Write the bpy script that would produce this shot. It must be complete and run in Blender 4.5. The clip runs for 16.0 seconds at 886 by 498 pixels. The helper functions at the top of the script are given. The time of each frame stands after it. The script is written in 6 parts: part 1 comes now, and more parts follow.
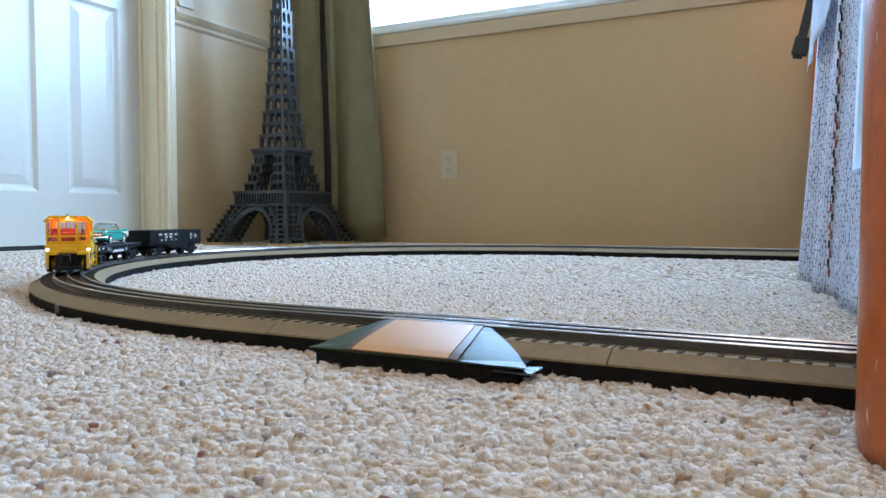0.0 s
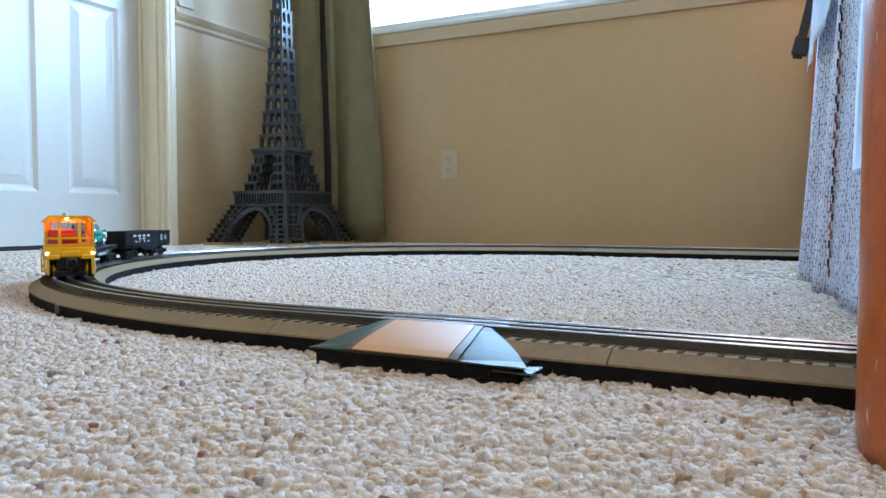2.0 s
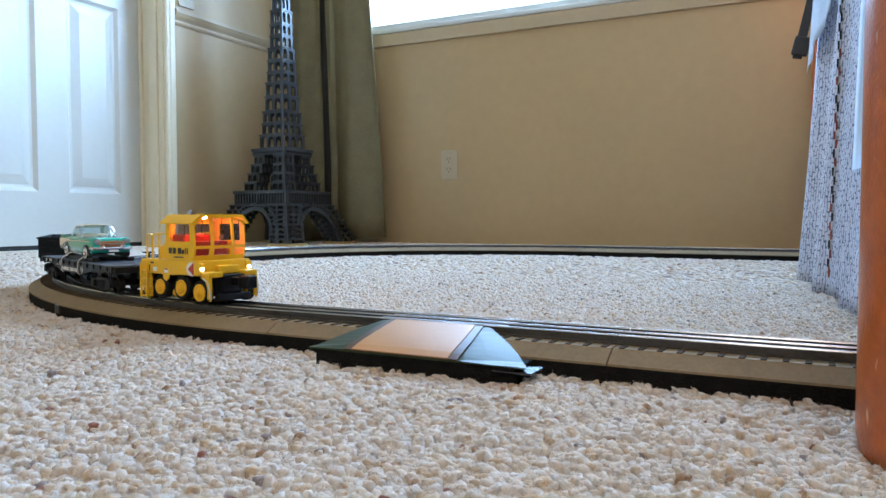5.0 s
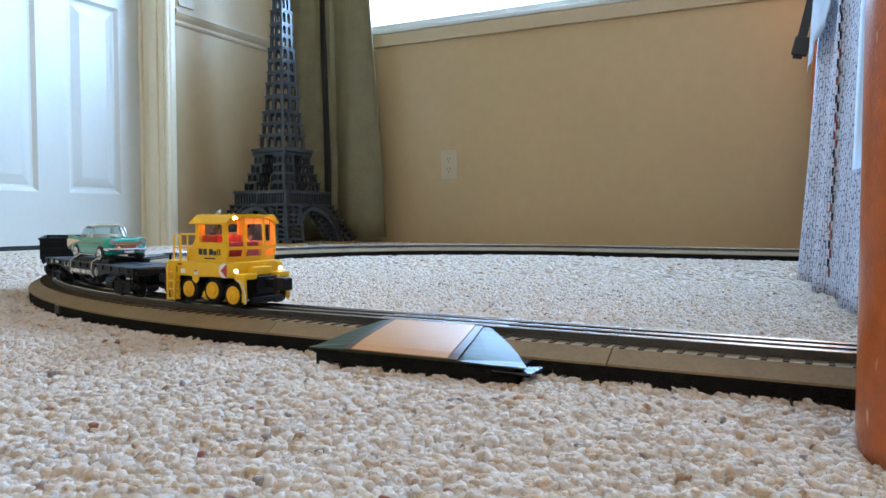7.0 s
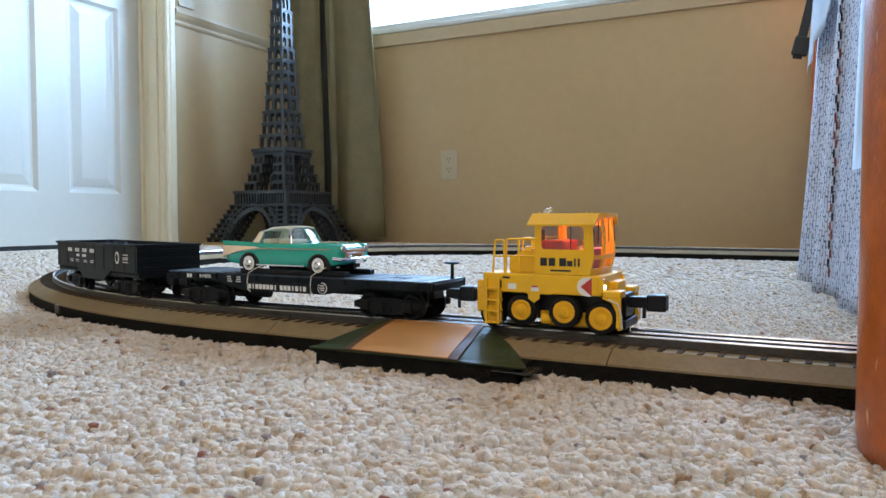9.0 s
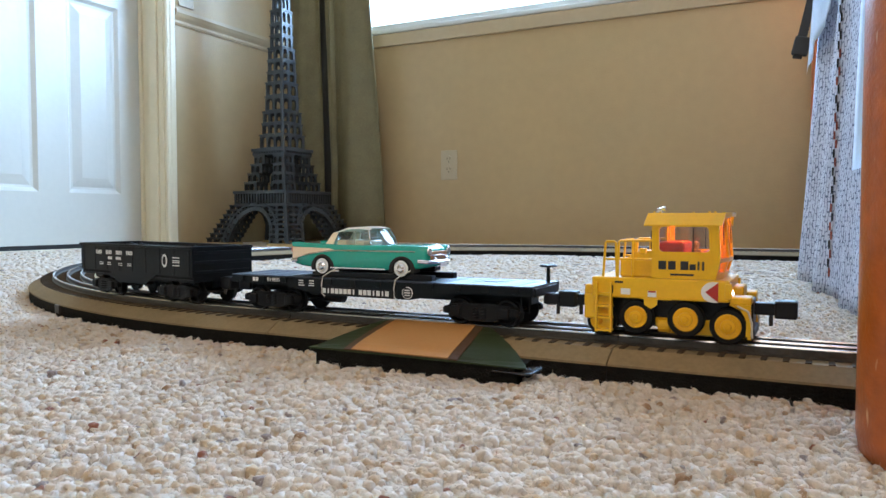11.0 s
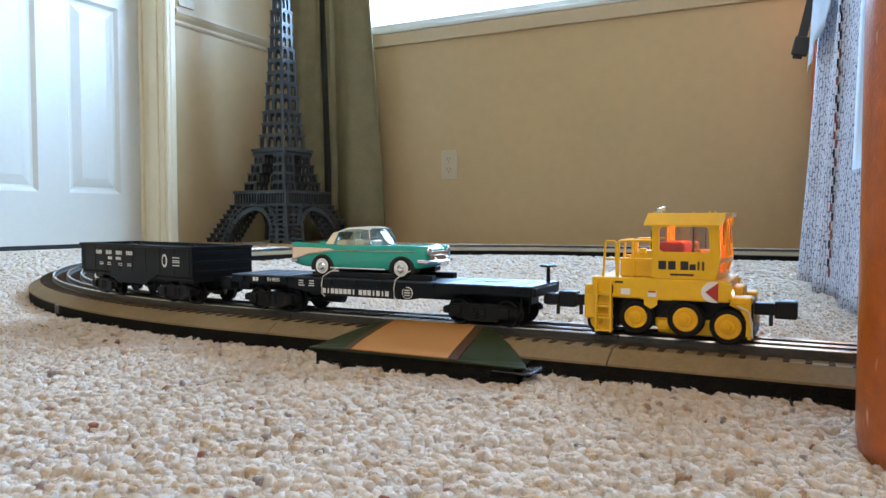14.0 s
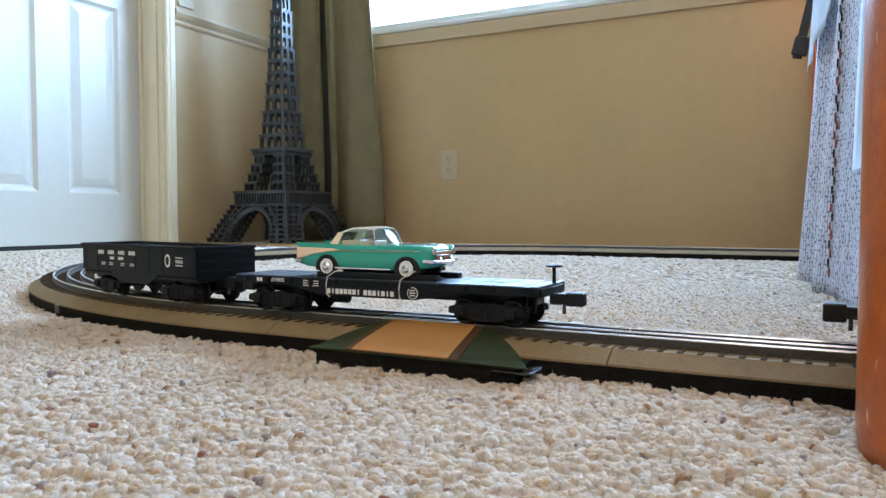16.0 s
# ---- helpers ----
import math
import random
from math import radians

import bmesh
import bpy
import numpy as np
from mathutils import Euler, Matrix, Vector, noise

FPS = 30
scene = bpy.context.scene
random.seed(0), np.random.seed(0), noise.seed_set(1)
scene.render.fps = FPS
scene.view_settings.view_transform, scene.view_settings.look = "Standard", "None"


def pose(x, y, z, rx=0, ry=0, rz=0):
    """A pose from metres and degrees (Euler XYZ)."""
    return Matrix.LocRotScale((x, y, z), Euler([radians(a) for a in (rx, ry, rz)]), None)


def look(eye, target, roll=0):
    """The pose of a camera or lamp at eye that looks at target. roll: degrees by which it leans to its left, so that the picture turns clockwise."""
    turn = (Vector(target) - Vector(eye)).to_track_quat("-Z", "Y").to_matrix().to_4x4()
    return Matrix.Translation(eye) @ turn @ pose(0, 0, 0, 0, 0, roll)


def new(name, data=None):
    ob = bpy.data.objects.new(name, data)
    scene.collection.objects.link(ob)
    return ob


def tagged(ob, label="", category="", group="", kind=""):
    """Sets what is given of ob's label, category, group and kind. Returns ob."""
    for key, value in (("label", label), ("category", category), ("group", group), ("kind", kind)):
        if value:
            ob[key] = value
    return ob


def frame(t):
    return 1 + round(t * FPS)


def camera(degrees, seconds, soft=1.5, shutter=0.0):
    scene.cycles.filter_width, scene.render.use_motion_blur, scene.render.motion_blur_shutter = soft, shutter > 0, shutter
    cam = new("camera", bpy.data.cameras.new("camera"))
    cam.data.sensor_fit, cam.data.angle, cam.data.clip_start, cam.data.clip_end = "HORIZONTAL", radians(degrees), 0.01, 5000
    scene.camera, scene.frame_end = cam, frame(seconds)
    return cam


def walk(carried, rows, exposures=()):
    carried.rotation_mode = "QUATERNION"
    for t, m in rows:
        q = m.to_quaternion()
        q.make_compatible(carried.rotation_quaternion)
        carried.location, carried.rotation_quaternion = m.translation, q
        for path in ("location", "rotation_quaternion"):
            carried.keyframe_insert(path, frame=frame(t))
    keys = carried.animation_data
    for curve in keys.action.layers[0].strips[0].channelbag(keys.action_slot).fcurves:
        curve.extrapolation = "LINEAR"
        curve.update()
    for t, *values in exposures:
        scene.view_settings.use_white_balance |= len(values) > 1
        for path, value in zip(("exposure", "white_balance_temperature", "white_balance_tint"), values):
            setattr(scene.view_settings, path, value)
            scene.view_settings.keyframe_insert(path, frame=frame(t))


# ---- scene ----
cam = camera(62.58, 16.0)
CAM_POSE = pose(0, 0, 0.098, 87.60, 0, 27.23)
walk(cam, [(0, CAM_POSE), (16.0, CAM_POSE)],
     [(0, 0.34, 5450, 10), (7.0, 0.34, 5450, 10), (9.0, 0.33, 5650, 10), (11.5, 0.44, 5720, 10), (16.0, 0.44, 5720, 10)])

# ---- light ----
world = bpy.data.worlds.new("sky")
scene.world = world
world.use_nodes = True
wn = world.node_tree
sky = wn.nodes.new("ShaderNodeTexSky")
sky.sky_type, sky.sun_disc = "NISHITA", False
sky.sun_elevation, sky.sun_rotation = radians(48), radians(200)
wn.nodes["Background"].inputs[1].default_value = 0.15
wn.links.new(sky.outputs[0], wn.nodes["Background"].inputs[0])

WALL_N, WALL_U = 2.52, -2.056          # inner faces of the window wall and the door wall
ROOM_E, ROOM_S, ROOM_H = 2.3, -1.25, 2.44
WIN_A, WIN_B, WIN_Z0, WIN_Z1 = -1.92, 0.55, 0.843, 2.1


def area_lamp(name, m, sx, sy, watts, colour):
    d = bpy.data.lights.new(name, "AREA")
    d.shape, d.size, d.size_y, d.energy, d.color = "RECTANGLE", sx, sy, watts, colour
    ob = new(name, d)
    ob.matrix_world = m
    return ob


# the window wall stands a little out of square with the track
SKEW = Matrix.Translation((-1.5, WALL_N + 0.02, 0)) @ pose(0, 0, 0, 0, 0, 0.2) @ Matrix.Translation((1.5, -WALL_N, 0))
# daylight that enters by the window
area_lamp("window_daylight", SKEW @ look((-0.50, WALL_N + 0.42, 1.66), (-0.50, 0, 1.5)), 2.0, 1.3, 166, (0.46, 0.70, 1.0))
# warm fill lamp added by the unseen rear wall; no window is built there
area_lamp("rear_fill", look((0.5, ROOM_S + 0.20, 1.40), (0.3, 0.60, 0.85)), 1.6, 1.1, 16.5, (1.0, 0.77, 0.54))


# ---- materials ----
def material(name, colour, rough=0.6, metal=0.0, vary=0.12, scale=30.0, bump=0.0, bump_scale=200.0, emit=0.0, spec=0.5, per_object=0.0, coat=0.0):
    m = bpy.data.materials.new(name)
    m.use_nodes = True
    nt = m.node_tree
    b = nt.nodes["Principled BSDF"]
    b.inputs["Roughness"].default_value, b.inputs["Metallic"].default_value = rough, metal
    b.inputs["Specular IOR Level"].default_value, b.inputs["Coat Weight"].default_value = spec, coat
    tc = nt.nodes.new("ShaderNodeTexCoord")
    big, fine = nt.nodes.new("ShaderNodeTexNoise"), nt.nodes.new("ShaderNodeTexNoise")
    big.inputs["Scale"].default_value, fine.inputs["Scale"].default_value = scale, scale * 9
    big.inputs["Detail"].default_value = fine.inputs["Detail"].default_value = 4
    add = nt.nodes.new("ShaderNodeMath")
    add.operation = "ADD"
    ramp = nt.nodes.new("ShaderNodeMapRange")
    ramp.inputs["From Min"].default_value, ramp.inputs["From Max"].default_value = 0.6, 1.4
    ramp.inputs["To Min"].default_value, ramp.inputs["To Max"].default_value = 1 - vary, 1 + vary
    mul = nt.nodes.new("ShaderNodeVectorMath")
    mul.operation = "SCALE"
    mul.inputs[0].default_value = colour[:3]
    for n in (big, fine):
        nt.links.new(tc.outputs["Object"], n.inputs["Vector"])
    nt.links.new(big.outputs["Fac"], add.inputs[0])
    nt.links.new(fine.outputs["Fac"], add.inputs[1])
    nt.links.new(add.outputs[0], ramp.inputs["Value"])
    factor = ramp.outputs[0]
    if per_object:
        info = nt.nodes.new("ShaderNodeObjectInfo")
        r2 = nt.nodes.new("ShaderNodeMapRange")
        r2.inputs["To Min"].default_value, r2.inputs["To Max"].default_value = 1 - per_object, 1 + per_object
        nt.links.new(info.outputs["Random"], r2.inputs["Value"])
        m2 = nt.nodes.new("ShaderNodeMath")
        m2.operation = "MULTIPLY"
        nt.links.new(factor, m2.inputs[0])
        nt.links.new(r2.outputs[0], m2.inputs[1])
        factor = m2.outputs[0]
    nt.links.new(factor, mul.inputs["Scale"])
    nt.links.new(mul.outputs[0], b.inputs["Base Color"])
    if bump:
        bn, bt = nt.nodes.new("ShaderNodeBump"), nt.nodes.new("ShaderNodeTexNoise")
        bt.inputs["Scale"].default_value, bt.inputs["Detail"].default_value = bump_scale, 3
        bn.inputs["Strength"].default_value, bn.inputs["Distance"].default_value = min(1.0, bump), 0.002
        nt.links.new(tc.outputs["Object"], bt.inputs["Vector"])
        nt.links.new(bt.outputs["Fac"], bn.inputs["Height"])
        nt.links.new(bn.outputs[0], b.inputs["Normal"])
    if emit:
        b.inputs["Emission Color"].default_value = (*colour[:3], 1)
        b.inputs["Emission Strength"].default_value = emit
    return m


def thin_glass(name, tint=(0.97, 0.97, 0.97), rough=0.02, shine=0.07):
    """A thin clear sheet with a slight mirror gloss."""
    m = bpy.data.materials.new(name)
    m.use_nodes = True
    nt = m.node_tree
    nt.nodes.remove(nt.nodes["Principled BSDF"])
    clear, gloss = nt.nodes.new("ShaderNodeBsdfTransparent"), nt.nodes.new("ShaderNodeBsdfGlossy")
    mix = nt.nodes.new("ShaderNodeMixShader")
    clear.inputs[0].default_value = (*tint, 1)
    gloss.inputs["Roughness"].default_value = rough
    mix.inputs[0].default_value = shine
    nt.links.new(clear.outputs[0], mix.inputs[1])
    nt.links.new(gloss.outputs[0], mix.inputs[2])
    nt.links.new(mix.outputs[0], nt.nodes["Material Output"].inputs[0])
    return m


def glass(name, colour=(1, 1, 1), rough=0.02):
    m = bpy.data.materials.new(name)
    m.use_nodes = True
    nt = m.node_tree
    nt.nodes.remove(nt.nodes["Principled BSDF"])
    t, g, mix = nt.nodes.new("ShaderNodeBsdfTransparent"), nt.nodes.new("ShaderNodeBsdfGlossy"), nt.nodes.new("ShaderNodeMixShader")
    fr = nt.nodes.new("ShaderNodeFresnel")
    fr.inputs[0].default_value = 1.45
    t.inputs[0].default_value = (*colour, 1)
    g.inputs["Roughness"].default_value = rough
    nt.links.new(fr.outputs[0], mix.inputs[0])
    nt.links.new(t.outputs[0], mix.inputs[1])
    nt.links.new(g.outputs[0], mix.inputs[2])
    nt.links.new(mix.outputs[0], nt.nodes["Material Output"].inputs[0])
    return m


M_WALL = material("tan_wall_paint", (0.45, 0.318, 0.158), 0.36, vary=0.05, scale=3, bump=0.25, bump_scale=160)
M_WALL_PLAIN = material("tan_flat_wall_paint", (0.44, 0.32, 0.19), 0.5, vary=0.05, scale=3)
M_CEIL = material("ceiling_paint", (0.80, 0.76, 0.68), 0.9, vary=0.04, scale=4)
M_WHITE = material("white_semigloss_paint", (0.58, 0.56, 0.50), 0.32, vary=0.03, scale=6, bump=0.08, bump_scale=90)
M_CREAM = material("cream_trim_paint", (0.70, 0.60, 0.42), 0.35, vary=0.04, scale=6)
M_TRIM = material("tan_trim_paint", (0.46, 0.35, 0.21), 0.4, vary=0.05, scale=6)
M_PLATE = material("ivory_plastic", (0.46, 0.37, 0.24), 0.35, vary=0.03)
M_BLACK = material("black_plastic", (0.008, 0.008, 0.009), 0.38, spec=0.25, vary=0.3, scale=60)
M_FOAM = material("black_foam", (0.012, 0.011, 0.010), 0.85, spec=0.08, vary=0.4, scale=200, bump=0.8, bump_scale=700)
M_BED = material("tan_ballast_plastic", (0.225, 0.165, 0.088), 0.75, spec=0.10, vary=0.16, scale=40, bump=0.18, bump_scale=1500)
M_TIE = material("dark_tie_plastic", (0.075, 0.056, 0.038), 0.85, spec=0.04, vary=0.25, scale=90, per_object=0.2)
M_RAIL = material("tinplate_rail", (0.48, 0.49, 0.52), 0.26, 1.0, vary=0.15, scale=60)


def worn_wood():
    """Orange lacquer with fine grain and pale nicks along it."""
    m = material("orange_lacquered_wood", (0.46, 0.105, 0.008), 0.36, vary=0.3, scale=14, coat=0.15, bump=0.15, bump_scale=500)
    nt = m.node_tree
    b = nt.nodes["Principled BSDF"]
    tc, mp = nt.nodes.new("ShaderNodeTexCoord"), nt.nodes.new("ShaderNodeMapping")
    mp.inputs["Scale"].default_value = (1, 1, 0.28)
    nick, cutoff, mix = nt.nodes.new("ShaderNodeTexNoise"), nt.nodes.new("ShaderNodeMapRange"), nt.nodes.new("ShaderNodeMix")
    nick.inputs["Scale"].default_value, nick.inputs["Detail"].default_value = 230, 2
    cutoff.inputs["From Min"].default_value, cutoff.inputs["From Max"].default_value = 0.655, 0.73
    mix.data_type = "RGBA"
    mix.inputs["B"].default_value = (0.72, 0.46, 0.26, 1)
    nt.links.new(tc.outputs["Object"], mp.inputs[0])
    nt.links.new(mp.outputs[0], nick.inputs["Vector"])
    nt.links.new(nick.outputs["Fac"], cutoff.inputs["Value"])
    nt.links.new(cutoff.outputs[0], mix.inputs["Factor"])
    nt.links.new(b.inputs["Base Color"].links[0].from_socket, mix.inputs["A"])
    nt.links.new(mix.outputs["Result"], b.inputs["Base Color"])
    return m


M_WEB = material("dark_rail_side", (0.075, 0.068, 0.060), 0.5, 0.5, vary=0.3, scale=60)
M_WOOD = worn_wood()
M_CURTAIN = material("olive_curtain_cloth", (0.165, 0.135, 0.062), 0.7, vary=0.2, scale=18, bump=0.6, bump_scale=500)
M_CURTAIN_DARK = material("dark_strip_cloth", (0.02, 0.018, 0.014), 0.8, vary=0.2, scale=18)
M_TOWER = material("grey_brick_plastic", (0.030, 0.032, 0.033), 0.26, spec=0.5, vary=0.12, scale=40, per_object=0.12)
M_TAN = material("tan_brick_plastic", (0.42, 0.27, 0.09), 0.4, vary=0.1)

M_GRASS = material("green_gloss_plastic", (0.035, 0.045, 0.018), 0.40, spec=0.15, vary=0.2, scale=60)
M_VERGE = material("brown_gloss_plastic", (0.09, 0.045, 0.02), 0.36, spec=0.22, vary=0.2, scale=60)
M_ROAD = material("orange_brown_gloss_plastic", (0.44, 0.215, 0.066), 0.38, spec=0.20, vary=0.06, scale=50)
M_FOIL = material("black_film", (0.02, 0.02, 0.022), 0.15, vary=0.2, bump=0.6, bump_scale=300)
M_YELLOW = material("yellow_paint", (0.76, 0.445, 0.002), 0.28, spec=0.35, vary=0.06, scale=80)
M_YELLOW_HUB = material("orange_yellow_plastic", (0.74, 0.40, 0.004), 0.4, spec=0.3, vary=0.06, scale=80)
M_TYRE = material("black_rubber", (0.006, 0.006, 0.006), 0.6, spec=0.2, vary=0.3, scale=90)
M_RED = material("red_plastic", (0.40, 0.022, 0.012), 0.4, vary=0.1, scale=80)
M_REDBROWN = material("red_brown_grille", (0.30, 0.05, 0.02), 0.45, vary=0.15, scale=90)
M_DECAL_W = material("white_print", (0.72, 0.72, 0.70), 0.45, vary=0.06, scale=100)
M_DECAL_B = material("black_print", (0.012, 0.012, 0.012), 0.4, vary=0.1, scale=100)
M_CHROME = material("chrome_plating", (0.75, 0.75, 0.76), 0.12, 1.0, vary=0.04, scale=80)
M_TEAL = material("teal_car_paint", (0.025, 0.34, 0.26), 0.2, vary=0.04, scale=60, coat=0.6)
M_CARCREAM = material("cream_car_paint", (0.82, 0.67, 0.48), 0.3, spec=0.3, vary=0.04, scale=60, coat=0.1)
M_WAGON = material("black_wagon_paint", (0.006, 0.008, 0.010), 0.42, spec=0.17, vary=0.3, scale=60, bump=0.1, bump_scale=900)
M_DECK = material("dark_deck_paint", (0.012, 0.020, 0.040), 0.46, spec=1.0, vary=0.3, scale=60, bump=0.3, bump_scale=600)
M_TRUCK = material("black_truck_casting", (0.006, 0.006, 0.007), 0.5, spec=0.25, vary=0.4, scale=90, bump=0.3, bump_scale=900)
M_WHEEL = material("dark_steel", (0.06, 0.05, 0.045), 0.4, 0.8, vary=0.3, scale=90)
M_CORD = material("white_cord", (0.6, 0.58, 0.52), 0.7, vary=0.1, scale=90)
M_COAL = material("black_coal", (0.008, 0.008, 0.009), 0.75, spec=0.2, vary=0.5, scale=120)
M_BULB = material("warm_bulb", (1.0, 0.36, 0.09), 0.5, vary=0.0, emit=950.0)
M_LAMP = material("headlight_lens", (1.0, 0.95, 0.86), 0.3, vary=0.0, emit=5.0)
M_PANE = thin_glass("clear_pane")
M_CABGLASS = thin_glass("smoky_cab_glass", (0.80, 0.74, 0.72), 0.03, 0.08)
M_CARGLASS = thin_glass("tinted_car_glass", (0.80, 0.86, 0.86), 0.04, 0.14)
M_STRAP = material("black_webbing", (0.014, 0.013, 0.012), 0.6, vary=0.3, scale=60, bump=0.6, bump_scale=500)
M_SHEET = material("white_bed_sheet", (0.74, 0.76, 0.80), 0.8, vary=0.05, scale=20, bump=0.3, bump_scale=300)
# near-black: shade of gaps and hollows as colour, and the blanket's dark yarn
M_DARK = material("gap_shade_and_dark_yarn", (0.01, 0.009, 0.008), 0.7, vary=0.2)
M_GRILLE = material("golden_mesh", (0.45, 0.24, 0.12), 0.3, 0.6, vary=0.2, scale=200)
M_LENS = material("clear_lens", (0.30, 0.32, 0.33), 0.15, vary=0.05)
M_DOLL = material("grey_doll_plastic", (0.10, 0.07, 0.06), 0.5, vary=0.2, scale=90)

M_OUTSIDE = bpy.data.materials.new("overcast_glare")
M_OUTSIDE.use_nodes = True
_em = M_OUTSIDE.node_tree.nodes["Principled BSDF"]
_em.inputs["Base Color"].default_value = (0, 0, 0, 1)
_em.inputs["Emission Color"].default_value, _em.inputs["Emission Strength"].default_value = (0.66, 0.84, 1.0, 1), 4.5

# ---- mesh helpers ----
def part(name, bm, mat, parent=None, label="", m=None, smooth=False):
    me = bpy.data.meshes.new(name)
    bmesh.ops.recalc_face_normals(bm, faces=bm.faces)
    bm.to_mesh(me)
    bm.free()
    for mt in (mat if isinstance(mat, (list, tuple)) else (mat,)):
        me.materials.append(mt)
    if smooth:
        for p in me.polygons:
            p.use_smooth = True
    ob = new(name, me)
    if parent is not None:
        ob.parent = parent
    if m is not None:
        ob.matrix_basis = m
    return tagged(ob, label) if label else ob


def put(name, me, mat, parent, m):
    """One more object on a shared mesh."""
    ob = new(name, me)
    ob.parent = parent
    ob.matrix_basis = m
    return ob


def empty(name, m=None):
    ob = new(name)
    ob.empty_display_size = 0.02
    if m is not None:
        ob.matrix_basis = m
    return ob


def box(bm, x0, x1, y0, y1, z0, z1, bevel=0.0, m=None, mi=0):
    r = bmesh.ops.create_cube(bm, size=1)
    t = Matrix.Translation(((x0 + x1) / 2, (y0 + y1) / 2, (z0 + z1) / 2)) @ Matrix.Diagonal((abs(x1 - x0), abs(y1 - y0), abs(z1 - z0), 1))
    bmesh.ops.transform(bm, matrix=(m @ t) if m is not None else t, verts=r["verts"])
    faces = {f for v in r["verts"] for f in v.link_faces}
    for f in faces:
        f.material_index = mi
    if bevel:
        edges = {e for v in r["verts"] for e in v.link_edges}
        bmesh.ops.bevel(bm, geom=list(edges), offset=bevel, segments=2, affect="EDGES", profile=0.5)
    return bm


def one_box(*a, **k):
    return box(bmesh.new(), *a, **k)


def cyl(bm, a, b, r0, r1=None, seg=20, bevel=0.0):
    a, b = Vector(a), Vector(b)
    d = b - a
    r = bmesh.ops.create_cone(bm, cap_ends=True, segments=seg, radius1=r0, radius2=r0 if r1 is None else r1, depth=d.length)
    bmesh.ops.transform(bm, matrix=Matrix.Translation((a + b) / 2) @ d.to_track_quat("Z", "Y").to_matrix().to_4x4(), verts=r["verts"])
    if bevel:
        edges = {e for v in r["verts"] for e in v.link_edges if len(e.link_faces) == 2 and any(len(f.verts) > 4 for f in e.link_faces)}
        bmesh.ops.bevel(bm, geom=list(edges), offset=bevel, segments=2, affect="EDGES")
    return bm


def prism(bm, pts, axis, a, b, bevel=0.0):
    """An outline of (p, q) pairs drawn out along an axis from a to b. axis y: pairs are x, z; axis x: y, z; axis z: x, y."""
    def at(p, q, s):
        return {"x": (s, p, q), "y": (p, s, q), "z": (p, q, s)}[axis]
    lo, hi = [bm.verts.new(at(p, q, a)) for p, q in pts], [bm.verts.new(at(p, q, b)) for p, q in pts]
    n = len(pts)
    fs = [bm.faces.new(lo), bm.faces.new(hi[::-1])]
    fs += [bm.faces.new((lo[i], hi[i], hi[(i + 1) % n], lo[(i + 1) % n])) for i in range(n)]
    bmesh.ops.recalc_face_normals(bm, faces=fs)
    if bevel:
        bmesh.ops.bevel(bm, geom=list({e for f in fs for e in f.edges}), offset=bevel, segments=2, affect="EDGES")
    return bm


def lathe(bm, prof, seg=24, m=None):
    """Rings of (radius, height) about z."""
    rings = [[bm.verts.new((r * math.cos(2 * math.pi * i / seg), r * math.sin(2 * math.pi * i / seg), z)) for i in range(seg)] for r, z in prof]
    for k in range(len(prof) - 1):
        for i in range(seg):
            j = (i + 1) % seg
            bm.faces.new((rings[k][i], rings[k][j], rings[k + 1][j], rings[k + 1][i]))
    bm.faces.new(rings[0][::-1])
    bm.faces.new(rings[-1])
    if m is not None:
        bmesh.ops.transform(bm, matrix=m, verts=[v for r in rings for v in r])
    return bm


def tube(bm, pts, r, seg=8):
    """A bent wire through points."""
    pts = [Vector(p) for p in pts]
    rings = []
    for i, p in enumerate(pts):
        d = (pts[min(i + 1, len(pts) - 1)] - pts[max(i - 1, 0)]).normalized()
        q = d.to_track_quat("Z", "Y")
        rings.append([bm.verts.new(p + q @ Vector((r * math.cos(2 * math.pi * k / seg), r * math.sin(2 * math.pi * k / seg), 0))) for k in range(seg)])
    for a, b in zip(rings, rings[1:]):
        for k in range(seg):
            j = (k + 1) % seg
            bm.faces.new((a[k], a[j], b[j], b[k]))
    bm.faces.new(rings[0][::-1])
    bm.faces.new(rings[-1])
    return bm


def framed(bm, quad, l, r, b, t, depth):
    """A frame about an opening in a plane: quad of lower left, lower right, upper right, upper left."""
    q = [Vector(p) for p in quad]

    def at(u, v):
        return (q[0] * (1 - u) + q[1] * u) * (1 - v) + (q[3] * (1 - u) + q[2] * u) * v
    n = (q[1] - q[0]).cross(q[3] - q[0]).normalized() * depth
    inner = [at(l, b), at(1 - r, b), at(1 - r, 1 - t), at(l, 1 - t)]
    o1, i1 = [bm.verts.new(p) for p in q], [bm.verts.new(p) for p in inner]
    o2, i2 = [bm.verts.new(p - n) for p in q], [bm.verts.new(p - n) for p in inner]
    for k in range(4):
        j = (k + 1) % 4
        bm.faces.new((o1[k], o1[j], i1[j], i1[k]))
        bm.faces.new((o2[k], i2[k], i2[j], o2[j]))
        bm.faces.new((i1[k], i1[j], i2[j], i2[k]))
        bm.faces.new((o1[k], o2[k], o2[j], o1[j]))
    return inner, n


# ---- the room ----
T = 0.15


def structure(name, bm, mat, label, category, m=None):
    return tagged(part(name, bm, mat, None, "", m), label, category, "", "structure")


